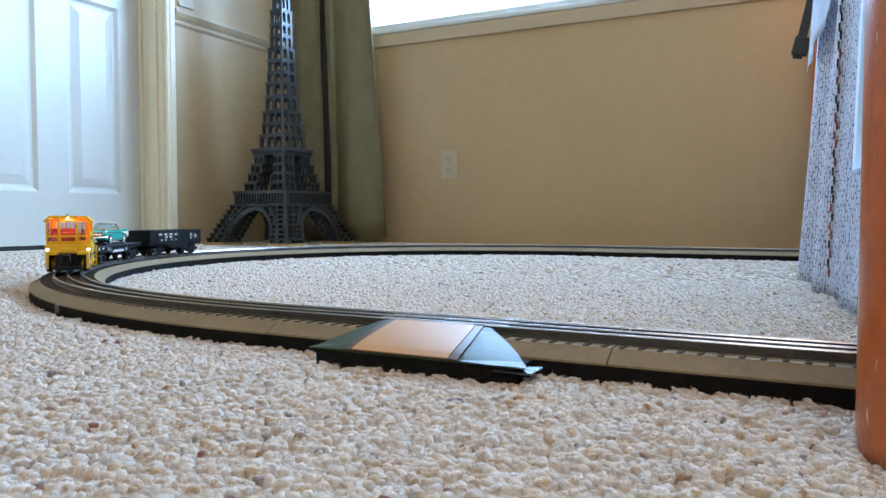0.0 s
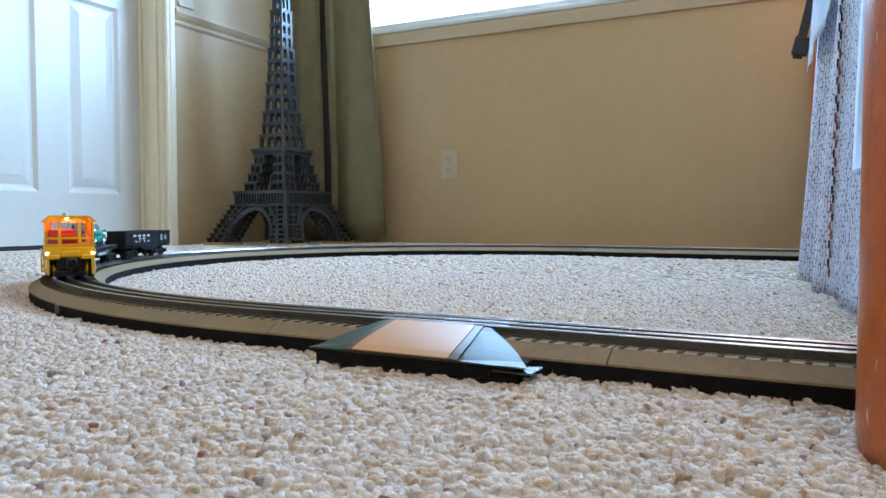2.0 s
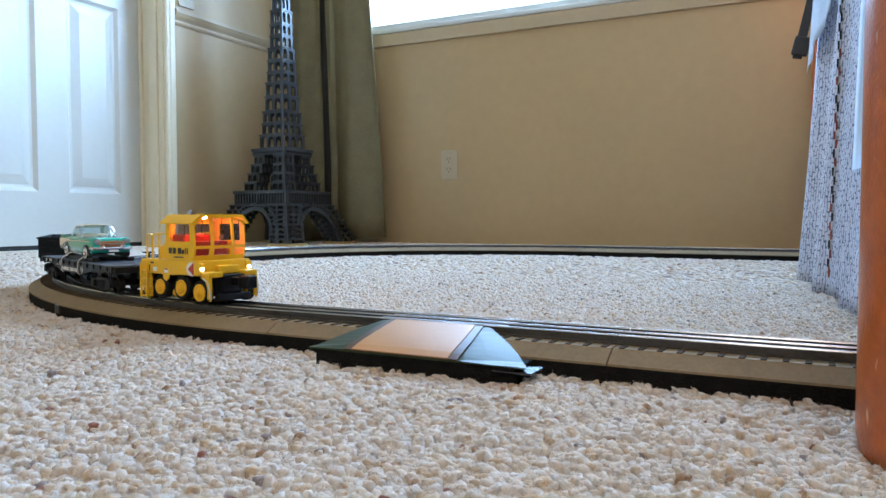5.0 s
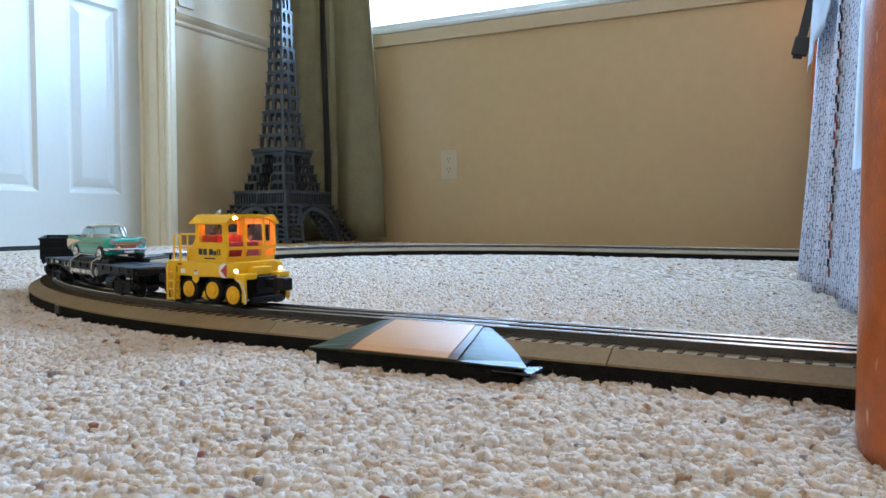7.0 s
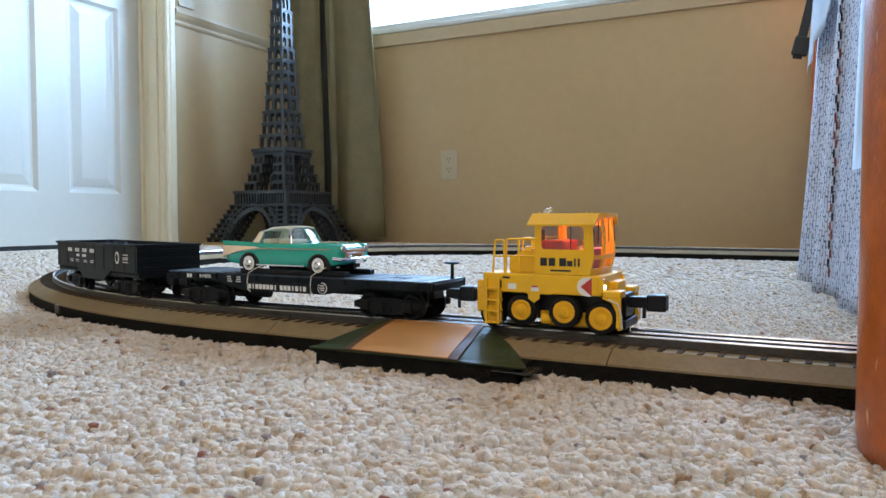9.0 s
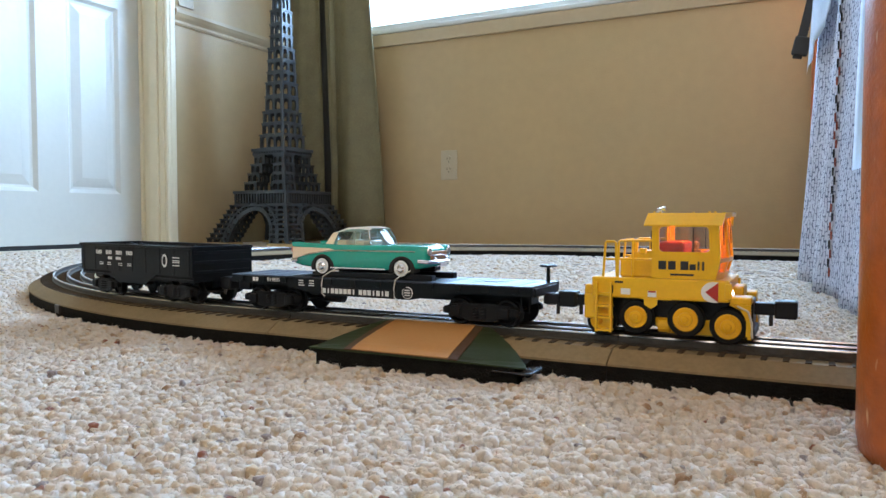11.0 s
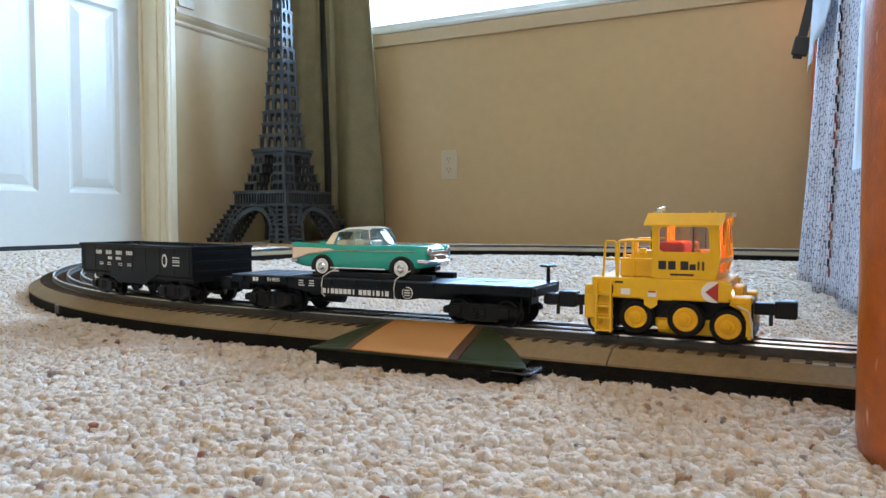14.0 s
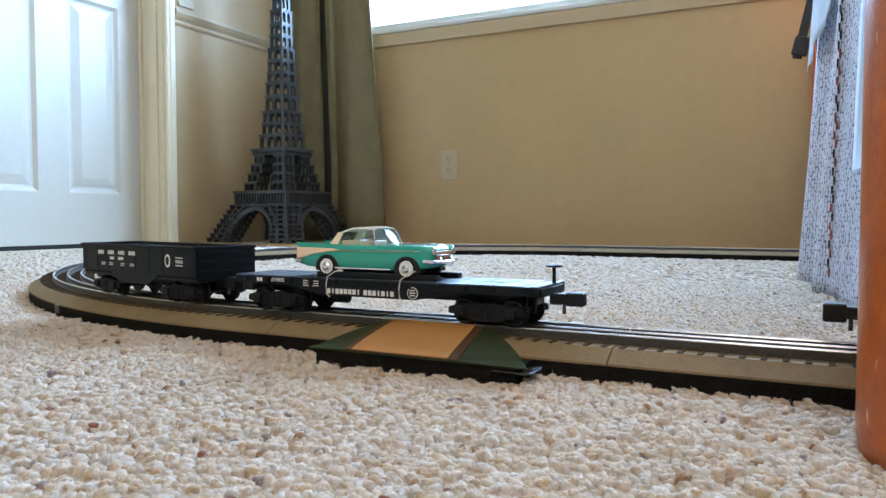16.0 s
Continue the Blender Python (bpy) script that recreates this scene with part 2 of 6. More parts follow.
bm = bmesh.new()
box(bm, WALL_U - T, WIN_A, WALL_N, WALL_N + T, -0.02, ROOM_H)
box(bm, WIN_B, ROOM_E + T + 0.1, WALL_N, WALL_N + T, -0.02, ROOM_H)
box(bm, WIN_A, WIN_B, WALL_N, WALL_N + T, -0.02, WIN_Z0)
box(bm, WIN_A, WIN_B, WALL_N, WALL_N + T, WIN_Z1, ROOM_H)
structure("wall_north", bm, M_WALL, "tan painted wall below a wide bright window", "wall", SKEW)
DOOR_N0, DOOR_N1, DOOR_U = 1.10, 1.857, -2.165
bm = bmesh.new()
box(bm, WALL_U - 0.2, WALL_U, DOOR_N1, WALL_N + 0.06, -0.02, ROOM_H)
box(bm, WALL_U - 0.2, WALL_U, ROOM_S - T, DOOR_N0, -0.02, ROOM_H)
box(bm, WALL_U - 0.2, WALL_U, DOOR_N0, DOOR_N1, 2.06, ROOM_H)
structure("wall_west", bm, M_WALL, "tan satin painted wall beside the white door", "wall")
structure("wall_east", one_box(ROOM_E, ROOM_E + T, ROOM_S - T, WALL_N + 0.08, -0.02, ROOM_H), M_WALL_PLAIN, "plain tan painted wall closing the room", "wall")
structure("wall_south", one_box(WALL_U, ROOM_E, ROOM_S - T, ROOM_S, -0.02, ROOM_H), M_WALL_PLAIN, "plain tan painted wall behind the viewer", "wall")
structure("ceiling", one_box(WALL_U - T, ROOM_E + T, ROOM_S - T, WALL_N + T + 0.15, ROOM_H, ROOM_H + 0.1), M_CEIL, "plain white painted ceiling", "ceiling")

# ---- track plan: front straight, O60 half circle, rear straight ----
N0, U0, R1, A1, R2 = 0.462, -0.3862, 0.819, 1.2256, 0.6543
RAIL_Z = 0.0268
S1, S2 = R1 * A1, R1 * A1 + R2 * (math.pi - A1)
C1, C2 = (U0, N0 + R1), (U0 - (R1 - R2) * math.sin(A1), N0 + R1 - (R1 - R2) * math.cos(A1))


def on_track(s, off=0.0):
    """Place and heading at s metres along the centre line; off: to the outside of the loop."""
    if s >= 0:
        return Vector((U0 + s, N0 - off, 0)), 0.0
    if -s < S1:
        c, r, a = C1, R1, -s / R1
    elif -s < S2:
        c, r, a = C2, R2, A1 + (-s - S1) / R2
    else:
        return Vector((C2[0] - s - S2, C2[1] + R2 + off, 0)), -math.pi
    return Vector((c[0] - (r + off) * math.sin(a), c[1] - (r + off) * math.cos(a), 0)), -a


def sweep(bm, prof, s0, s1, step=0.02, mi=None):
    """Draw an outline of (off, z) pairs along the track from s0 to s1."""
    k = max(1, math.ceil((s1 - s0) / step))
    rings = []
    for i in range(k + 1):
        s = s0 + (s1 - s0) * i / k
        rings.append([bm.verts.new(on_track(s, o)[0] + Vector((0, 0, z))) for o, z in prof])
    n = len(prof)
    for a, b in zip(rings, rings[1:]):
        for j in range(n):
            f = bm.faces.new((a[j], a[(j + 1) % n], b[(j + 1) % n], b[j]))
            if mi:
                f.material_index = mi[j]
    bm.faces.new(rings[0][::-1])
    bm.faces.new(rings[-1])
    return bm


RB = RAIL_Z - 0.0062       # top of the ballast
BED_PROF = [(-0.0440, 0.0121), (-0.0438, 0.0134), (-0.0330, RB - 0.0012), (-0.0310, RB), (0.0310, RB), (0.0330, RB - 0.0012), (0.0438, 0.0134), (0.0440, 0.0121)]
FOAM_PROF = [(-0.0434, -0.004), (-0.0434, 0.0118), (0.0434, 0.0118), (0.0434, -0.004)]


def rail_prof(o):
    t, b = RAIL_Z, RB
    return [(o - 0.0022, b), (o - 0.0022, b + 0.0008), (o - 0.0007, b + 0.0016), (o - 0.0007, t - 0.0016), (o - 0.0013, t - 0.0009), (o - 0.0009, t),
            (o + 0.0009, t), (o + 0.0013, t - 0.0009), (o + 0.0007, t - 0.0016), (o + 0.0007, b + 0.0016), (o + 0.0022, b + 0.0008), (o + 0.0022, b)]


TIE_ME = bpy.data.meshes.new("tie")
_b = one_box(-0.0016, 0.0016, -0.0310, 0.0310, -0.002, 0.0007)
_b.to_mesh(TIE_ME)
_b.free()
TIE_ME.materials.append(M_TIE)
JOINT = -0.362 - U0
CUTS = ([JOINT + 0.254 * k for k in range(8, -1, -1)] + [-S1 * k / 3 for k in (1, 2, 3)] + [-S1 - (S2 - S1) * k / 5 for k in range(1, 6)]
        + [-S2 - 0.254 * k for k in range(1, 10)])
SECTIONS = []
for a, b in zip(CUTS[1:], CUTS):
    straight = a >= 0 or b <= -S2
    sec = empty("track_section")
    crossing = abs((a + b) / 2 - (JOINT + 0.127)) < 0.01
    tagged(sec, "straight track section with a road crossing on carpet" if crossing else
           ("straight tan toy track section with three metal rails" if straight else "curved tan toy track section with three metal rails"),
           "toy track", "track sections of the loop")
    step = 0.13 if straight else 0.02
    part("roadbed", sweep(bmesh.new(), BED_PROF, a + 0.0004, b - 0.0004, step), M_BED, sec)
    part("underlay", sweep(bmesh.new(), FOAM_PROF, a + 0.0002, b - 0.0002, step), M_FOAM, sec, "black foam strip under the roadbed")
    for o in (-0.0159, 0.0, 0.0159):
        part("rail", sweep(bmesh.new(), rail_prof(o), a + 0.0003, b - 0.0003, step, [1, 1, 1, 1, 0, 0, 0, 1, 1, 1, 1, 1]), (M_RAIL, M_WEB), sec, "shiny metal rail with a dark web")
    k = round((b - a) / 0.0112)
    for i in range(k):
        s = a + (b - a) * (i + 0.5) / k
        if crossing and abs(s - (a + b) / 2) < 0.05:
            continue
        p, h = on_track(s)
        put("tie", TIE_ME, M_TIE, sec, pose(p.x, p.y, RB, 0, 0, math.degrees(h)))
    if crossing:
        CROSSING = sec
    if not straight:
        SECTIONS.append(sec)

# road crossing: two ramps and the boards between the rails
RC = (-0.362 + -0.108) / 2


def ramp_mesh(k, lo, hi, rise=0.0):
    """A ramp between two widths: lo and hi are x ranges at the foot and at the rail; k: side."""
    bm = bmesh.new()
    steps, cols = 8, 6
    rows = []
    for i in range(steps + 1):
        f = i / steps
        off = 0.0755 + (0.0195 - 0.0755) * f
        z = 0.0135 + (RAIL_Z - 0.0012 - 0.0135) * (f ** 0.8) + rise
        x0, x1 = lo[0] + (hi[0] - lo[0]) * f, lo[1] + (hi[1] - lo[1]) * f ** 1.35
        rows.append([(x0 + (x1 - x0) * j / cols, off, z) for j in range(cols + 1)])
    top = [[bm.verts.new((RC + x, N0 - k * o, z)) for x, o, z in r] for r in rows]
    low = [[bm.verts.new((RC + x, N0 - k * o, 0.0122 if rise == 0 else z - 0.0008)) for x, o, z in r] for r in rows]
    n, c = steps, cols
    for i in range(n):
        for j in range(c):
            bm.faces.new((top[i][j], top[i][j + 1], top[i + 1][j + 1], top[i + 1][j]))
            bm.faces.new((low[i][j], low[i + 1][j], low[i + 1][j + 1], low[i][j + 1]))
    for j in range(c):
        bm.faces.new((top[0][j], low[0][j], low[0][j + 1], top[0][j + 1]))
        bm.faces.new((top[n][j], top[n][j + 1], low[n][j + 1], low[n][j]))
    for i in range(n):
        bm.faces.new((top[i][0], top[i + 1][0], low[i + 1][0], low[i][0]))
        bm.faces.new((top[i][c], low[i][c], low[i + 1][c], top[i + 1][c]))
    return bm


for k in (1, -1):
    # the grass banks slope outwards; their outer edges sink to the foot
    bank = part("ramp_bank", ramp_mesh(k, (-0.064, 0.089), (-0.040, 0.043)), M_GRASS, CROSSING, "dark green glossy grass bank of the crossing")
    for v in bank.data.vertices:
        d = abs(v.co.x - RC) - 0.042
        if d > 0 and v.co.z > 0.0125:
            v.co.z = max(0.0130, v.co.z - d * 0.10)
    part("verge", ramp_mesh(k, (-0.0360, 0.0455), (-0.0355, 0.0375), 0.0006), M_VERGE, CROSSING, "dark brown verge of the toy road")
    part("road", ramp_mesh(k, (-0.0300, 0.0390), (-0.0300, 0.0320), 0.0011), M_ROAD, CROSSING, "glossy orange-brown toy road surface")
    part("board", one_box(RC - 0.05, RC + 0.05, N0 + k * 0.0080 - 0.0056, N0 + k * 0.0080 + 0.0056, RB, RAIL_Z - 0.0012, 0.0004), M_VERGE, CROSSING, "brown planking between the rails")
    part("underlay", one_box(RC - 0.060, RC + 0.082, N0 - k * 0.0735, N0 - k * 0.0440, -0.004, 0.0121, 0.001), M_FOAM, CROSSING, "black foam pad under the ramp")
part("shield", one_box(RC + 0.068, RC + 0.092, N0 - 0.0765, N0 - 0.055, 0.0088, 0.0102, 0.0006, m=None), M_FOIL, CROSSING, "torn shiny black film at the pad's end")
p, h = on_track(-0.274, 0.0432)
part("joiner", box(bmesh.new(), -0.007, 0.007, -0.0022, 0.0022, 0.004, 0.0125, 0.0006), M_WHEEL, SECTIONS[1], "grey joiner tab under the roadbed", pose(p.x, p.y, 0, 0, 0, math.degrees(h)))

# ---- carpet ----
def carpet_material():
    m = material("carpet_yarn", (0.92, 0.83, 0.725), 0.8, vary=0.13, scale=95, bump=0.6, bump_scale=1400, spec=0.2)
    nt = m.node_tree
    b = nt.nodes["Principled BSDF"]
    b.inputs["Sheen Weight"].default_value, b.inputs["Sheen Roughness"].default_value = 0.12, 0.5
    geo, ramp = nt.nodes.new("ShaderNodeNewGeometry"), nt.nodes.new("ShaderNodeValToRGB")
    ramp.color_ramp.interpolation = "CONSTANT"
    stops = [(0.0, (1, 1, 1)), (0.40, (0.96, 0.93, 0.88)), (0.66, (1.03, 1.04, 1.06)), (0.85, (0.88, 0.78, 0.62)), (0.970, (0.62, 0.46, 0.32)), (0.988, (0.46, 0.42, 0.44)), (0.994, (0.45, 0.22, 0.16)), (0.998, (0.12, 0.12, 0.14))]
    el = ramp.color_ramp.elements
    while len(el) < len(stops):
        el.new(0.5)
    for e, (p, c) in zip(el, stops):
        e.position, e.color = p, (*c, 1)
    nt.links.new(geo.outputs["Random Per Island"], ramp.inputs[0])
    old = b.inputs["Base Color"].links[0].from_socket
    mul = nt.nodes.new("ShaderNodeVectorMath")
    mul.operation = "MULTIPLY"
    nt.links.new(old, mul.inputs[0])
    nt.links.new(ramp.outputs[0], mul.inputs[1])
    nt.links.new(mul.outputs[0], b.inputs["Base Color"])
    tr, mix = nt.nodes.new("ShaderNodeBsdfTranslucent"), nt.nodes.new("ShaderNodeMixShader")
    mix.inputs[0].default_value = 0.46
    nt.links.new(mul.outputs[0], tr.inputs[0])
    nt.links.new(b.outputs[0], mix.inputs[1])
    nt.links.new(tr.outputs[0], mix.inputs[2])
    nt.links.new(mix.outputs[0], nt.nodes["Material Output"].inputs[0])
    return m


M_CARPET = carpet_material()
M_BACKING = material("carpet_backing", (0.84, 0.73, 0.56), 0.95, vary=0.12, scale=40, bump=1.0, bump_scale=330)
ground = structure("floor", one_box(WALL_U - 0.2, ROOM_E + T, ROOM_S - T, WALL_N + T + 0.15, -0.05, -0.0002), M_BACKING, "cream cut-pile carpet with scattered dark flecks", "carpet")


def loop_off(x, y):
    """Distance outside (+) or inside (-) of the track's centre line."""
    d = np.empty_like(x)
    ang = np.arctan2(-(x - C1[0]), -(y - C1[1]))
    first = np.hypot(x - C1[0], y - C1[1]) - R1
    second = np.hypot(x - C2[0], y - C2[1]) - R2
    d[:] = np.where(ang < A1, first, second)
    d = np.where(x > U0, N0 - y, d)
    far = (y > C2[1]) & (x > C2[0])
    d = np.where(far, y - (C2[1] + R2), d)
    return d


def tufts(name, rects, pitch, sides, radius, height, seed, fuzz=0):
    """Yarn ends of a cut pile, each a small leaning bulb."""
    rng = np.random.default_rng(seed)
    xs, ys = [], []
    for x0, x1, y0, y1 in rects:
        gx, gy = np.meshgrid(np.arange(x0, x1, pitch), np.arange(y0, y1, pitch))
        xs.append(gx.ravel()), ys.append(gy.ravel())
    x, y = np.concatenate(xs), np.concatenate(ys)
    x, y = x + rng.uniform(-0.55, 0.55, x.size) * pitch, y + rng.uniform(-0.55, 0.55, x.size) * pitch
    off = np.abs(loop_off(x, y))
    keep = off > 0.0432 + radius * 0.5
    pad = (np.abs(x - RC - 0.0035) < 0.0785 + radius * 0.5) & (np.abs(y - N0) < 0.0745 + radius * 0.5)
    post = np.hypot(x - POST[0], y - POST[1]) < POST_R * 0.9
    keep &= ~pad & ~post
    x, y, off = x[keep], y[keep], off[keep]
    n = x.size
    # yarn ends gather in clumps: each leans to the nearest clump's middle and stands highest there
    cell = 0.0086
    best, cx, cy = np.full(n, 9.0), np.zeros(n), np.zeros(n)
    for i in (-1, 0, 1):
        for j in (-1, 0, 1):
            gx, gy = np.floor(x / cell) + i, np.floor(y / cell) + j
            hx = np.modf(np.abs(np.sin(gx * 127.1 + gy * 311.7) * 43758.5))[0]
            hy = np.modf(np.abs(np.sin(gx * 269.5 + gy * 183.3) * 43758.5))[0]
            mx, my = (gx + hx) * cell, (gy + hy) * cell
            d = np.hypot(mx - x, my - y)
            near = d < best
            best, cx, cy = np.where(near, d, best), np.where(near, mx, cx), np.where(near, my, cy)
    mound = np.clip(1 - best / (cell * 0.75), 0, 1)
    swell = np.sin(x * 83 + 3 * np.sin(y * 61)) * np.sin(y * 97 + 3 * np.sin(x * 47))
    h = height * (0.64 + 0.27 * mound + 0.07 * swell + rng.uniform(-0.05, 0.05, n))
    r = radius * rng.uniform(0.75, 1.25, n)
    lx, ly = (cx - x) * 0.34 + rng.normal(0, 0.16, n) * height, (cy - y) * 0.34 + rng.normal(0, 0.16, n) * height
    a0 = rng.uniform(0, 2 * np.pi, n)
    levels = ((0.0, 0.90), (0.66, 1.10), (0.92, 0.80)) if sides > 4 else ((0.0, 0.85), (0.84, 1.0))
    v = []
    for f, rr in levels:
        for k in range(sides):
            a = a0 + 2 * np.pi * k / sides + f * 0.9
            wob = rng.uniform(0.82, 1.18, n)
            v.append(np.stack([x + lx * f * f + r * rr * wob * np.cos(a), y + ly * f * f + r * rr * wob * np.sin(a), -0.006 + h * f + rng.uniform(-0.10, 0.06, n) * h * (f > 0)], 1))
    v.append(np.stack([x + lx, y + ly, -0.006 + h * 1.0], 1))
    per = len(v)
    verts = np.stack(v, 1).reshape(-1, 3)
    pat = []
    for q in range(len(levels) - 1):
        for k in range(sides):
            j = (k + 1) % sides
            a, b, c, d = q * sides + k, q * sides + j, (q + 1) * sides + j, (q + 1) * sides + k
            pat += [(a, b, c), (a, c, d)]
    q = (len(levels) - 1) * sides
    pat += [(q + k, q + (k + 1) % sides, per - 1) for k in range(sides)]
    faces = (np.arange(n)[:, None, None] * per + np.array(pat)[None]).reshape(-1, 3)
    if fuzz:
        # loose fibres that stand off the yarn ends
        k = n * fuzz
        i = np.repeat(np.arange(n), fuzz)
        a, e = rng.uniform(0, 2 * np.pi, k), rng.uniform(-0.2, 0.9, k)
        length = rng.uniform(0.0010, 0.0028, k)
        base = np.stack([x[i] + lx[i] * 0.7 + r[i] * 0.6 * np.cos(a), y[i] + ly[i] * 0.7 + r[i] * 0.6 * np.sin(a), -0.006 + h[i] * rng.uniform(0.75, 0.95, k)], 1)
        out = np.stack([np.cos(a) * np.cos(e), np.sin(a) * np.cos(e), np.sin(e)], 1) * length[:, None]
        side = np.stack([-np.sin(a), np.cos(a), np.zeros(k)], 1) * rng.uniform(0.00010, 0.00020, k)[:, None]
        more = np.stack([base - side, base + side, base + out], 1).reshape(-1, 3)
        faces = np.concatenate([faces, np.arange(k * 3).reshape(-1, 3) + len(verts)])
        verts = np.concatenate([verts, more])
    me = bpy.data.meshes.new(name)
    me.vertices.add(len(verts))
    me.vertices.foreach_set("co", verts.astype(np.float32).ravel())
    me.loops.add(faces.size)
    me.loops.foreach_set("vertex_index", faces.astype(np.int32).ravel())
    me.polygons.add(len(faces))
    me.polygons.foreach_set("loop_start", np.arange(0, faces.size, 3, dtype=np.int32))
    me.polygons.foreach_set("use_smooth", np.ones(len(faces), dtype=bool))
    me.update(calc_edges=True)
    me.materials.append(M_CARPET)
    ob = new(name, me)
    ob.parent = ground
    return tagged(ob, "cream yarn tufts with grey and brown flecks", "", "", "stuff")


POST, POST_R = (0.0490, 0.341), 0.034
tufts("carpet_pile", [(-0.66, 0.16, 0.08, 0.45)], 0.0030, 5, 0.0029, 0.0124, 1, 20)
tufts("carpet_pile", [(-1.10, 0.16, 0.45, 1.15), (-1.0, -0.66, 0.10, 0.45)], 0.0036, 4, 0.0027, 0.0110, 2, 1)
tufts("carpet_pile", [(WALL_U, -1.0, 0.04, 0.45), (WALL_U, -1.10, 0.45, 1.15), (WALL_U, 0.6, 1.15, WALL_N)], 0.0100, 4, 0.0072, 0.0105, 3)
tufts("carpet_pile", [(WALL_U, ROOM_E, ROOM_S, 0.04), (0.16, 0.6, 0.04, 1.15), (-0.66, 0.16, 0.04, 0.08), (0.6, ROOM_E, 0.04, WALL_N)], 0.020, 4, 0.0138, 0.0105, 4)

# ---- door wall ----
def door_panel(bm, y0, y1, z0, z1):
    """A raised panel with its moulding, facing +x from x = 0."""
    rings = []
    for inset, depth in ((0, 0), (0.012, -0.009), (0.020, -0.010), (0.050, -0.002), (0.056, -0.002)):
        rings.append([bm.verts.new((depth, y, z)) for y, z in ((y0 + inset, z0 + inset), (y1 - inset, z0 + inset), (y1 - inset, z1 - inset), (y0 + inset, z1 - inset))])
    for a, b in zip(rings, rings[1:]):
        for i in range(4):
            bm.faces.new((a[i], a[(i + 1) % 4], b[(i + 1) % 4], b[i]))
    bm.faces.new(rings[-1])
    return bm


door = tagged(empty("door_1", pose(DOOR_U, 0, 0)), "closed white six-panel door above a dark gap", "door", "", "structure")
DA, DB, DZ = 1.105, 1.86, 2.04
cols, rows_ = ((1.235, 1.45), (1.555, 1.752)), ((0.182, 0.82), (0.98, 1.60), (1.71, 1.93))
bm = bmesh.new()
for y0, y1 in ((DA, cols[0][0]), (cols[0][1], cols[1][0]), (cols[1][1], DB)):
    box(bm, -0.036, 0, y0, y1, 0.014, DZ)
for y0, y1 in cols:
    for z0, z1 in ((0.014, 0.182), (0.82, 0.98), (1.60, 1.71), (1.93, DZ)):
        box(bm, -0.036, 0, y0, y1, z0, z1)
part("leaf", bm, M_WHITE, door)
for y0, y1 in cols:
    for z0, z1 in rows_:
        part("panel", door_panel(bmesh.new(), y0, y1, z0, z1), M_WHITE, door)
# near-black strip: the shade of the gap under the door, put in as colour
structure("threshold", one_box(DOOR_U - 0.05, DOOR_U - 0.002, DOOR_N0, DOOR_N1, -0.01, 0.0135), M_DARK, "dark strip with the shade of the door's gap as its colour", "threshold")
# unseen backing box, added so that no outside light leaks under the door
structure("door_backing", one_box(DOOR_U - 0.14, DOOR_U - 0.06, DOOR_N0 - 0.1, DOOR_N1 + 0.1, -0.02, 2.2), M_DARK, "unseen dark backing box that blocks light behind the door", "wall")
bm = bmesh.new()
for y0, y1, k in ((DOOR_N1 - 0.012, DOOR_N1 - 0.0, -1), (DOOR_N0, DOOR_N0 + 0.012, 1)):
    box(bm, DOOR_U - 0.04, WALL_U + 0.002, y0, y1, -0.004, 2.055)
    box(bm, DOOR_U + 0.002, DOOR_U + 0.014, y0 + k * 0.012, y1 + k * 0.012, -0.004, 2.045, 0.002)
    box(bm, DOOR_U + 0.050, DOOR_U + 0.088, y0 + k * 0.010, y1 + k * 0.010, -0.004, 2.045, 0.003)
box(bm, DOOR_U - 0.04, WALL_U + 0.002, DOOR_N0, DOOR_N1, 2.045, 2.057)
structure("door_jamb", bm, M_CREAM, "deep cream painted door jamb with stop strips", "door frame")
bm = bmesh.new()
CASE = [(0.0, 0.0), (0.0, 0.011), (0.005, 0.015), (0.016, 0.013), (0.022, 0.016), (0.036, 0.018), (0.042, 0.014), (0.042, 0.0)]
prism(bm, [(WALL_U + q, DOOR_N1 - 0.008 + p) for p, q in CASE], "z", -0.004, 2.11)
prism(bm, [(WALL_U + q, DOOR_N0 + 0.008 - p) for p, q in CASE], "z", -0.004, 2.11)
prism(bm, [(WALL_U + q, 2.05 + p) for p, q in CASE], "y", DOOR_N0 - 0.04, DOOR_N1 + 0.04)
structure("door_casing", bm, M_CREAM, "white moulded door casing", "door frame")
RAILP = [(0.0, 0.790), (0.006, 0.790), (0.010, 0.797), (0.008, 0.806), (0.016, 0.818), (0.022, 0.830), (0.022, 0.842), (0.0, 0.842)]
structure("chair_rail_west", prism(bmesh.new(), [(WALL_U + p, z) for p, z in RAILP], "y", DOOR_N1 + 0.0345, WALL_N), M_TRIM, "cream moulded chair rail on the tan wall", "moulding")
structure("chair_rail_north", prism(bmesh.new(), [(WALL_N - p, z) for p, z in RAILP], "x", WALL_U + 0.022, WIN_A - 0.035), M_TRIM, "cream moulded chair rail beside the window", "moulding", SKEW)


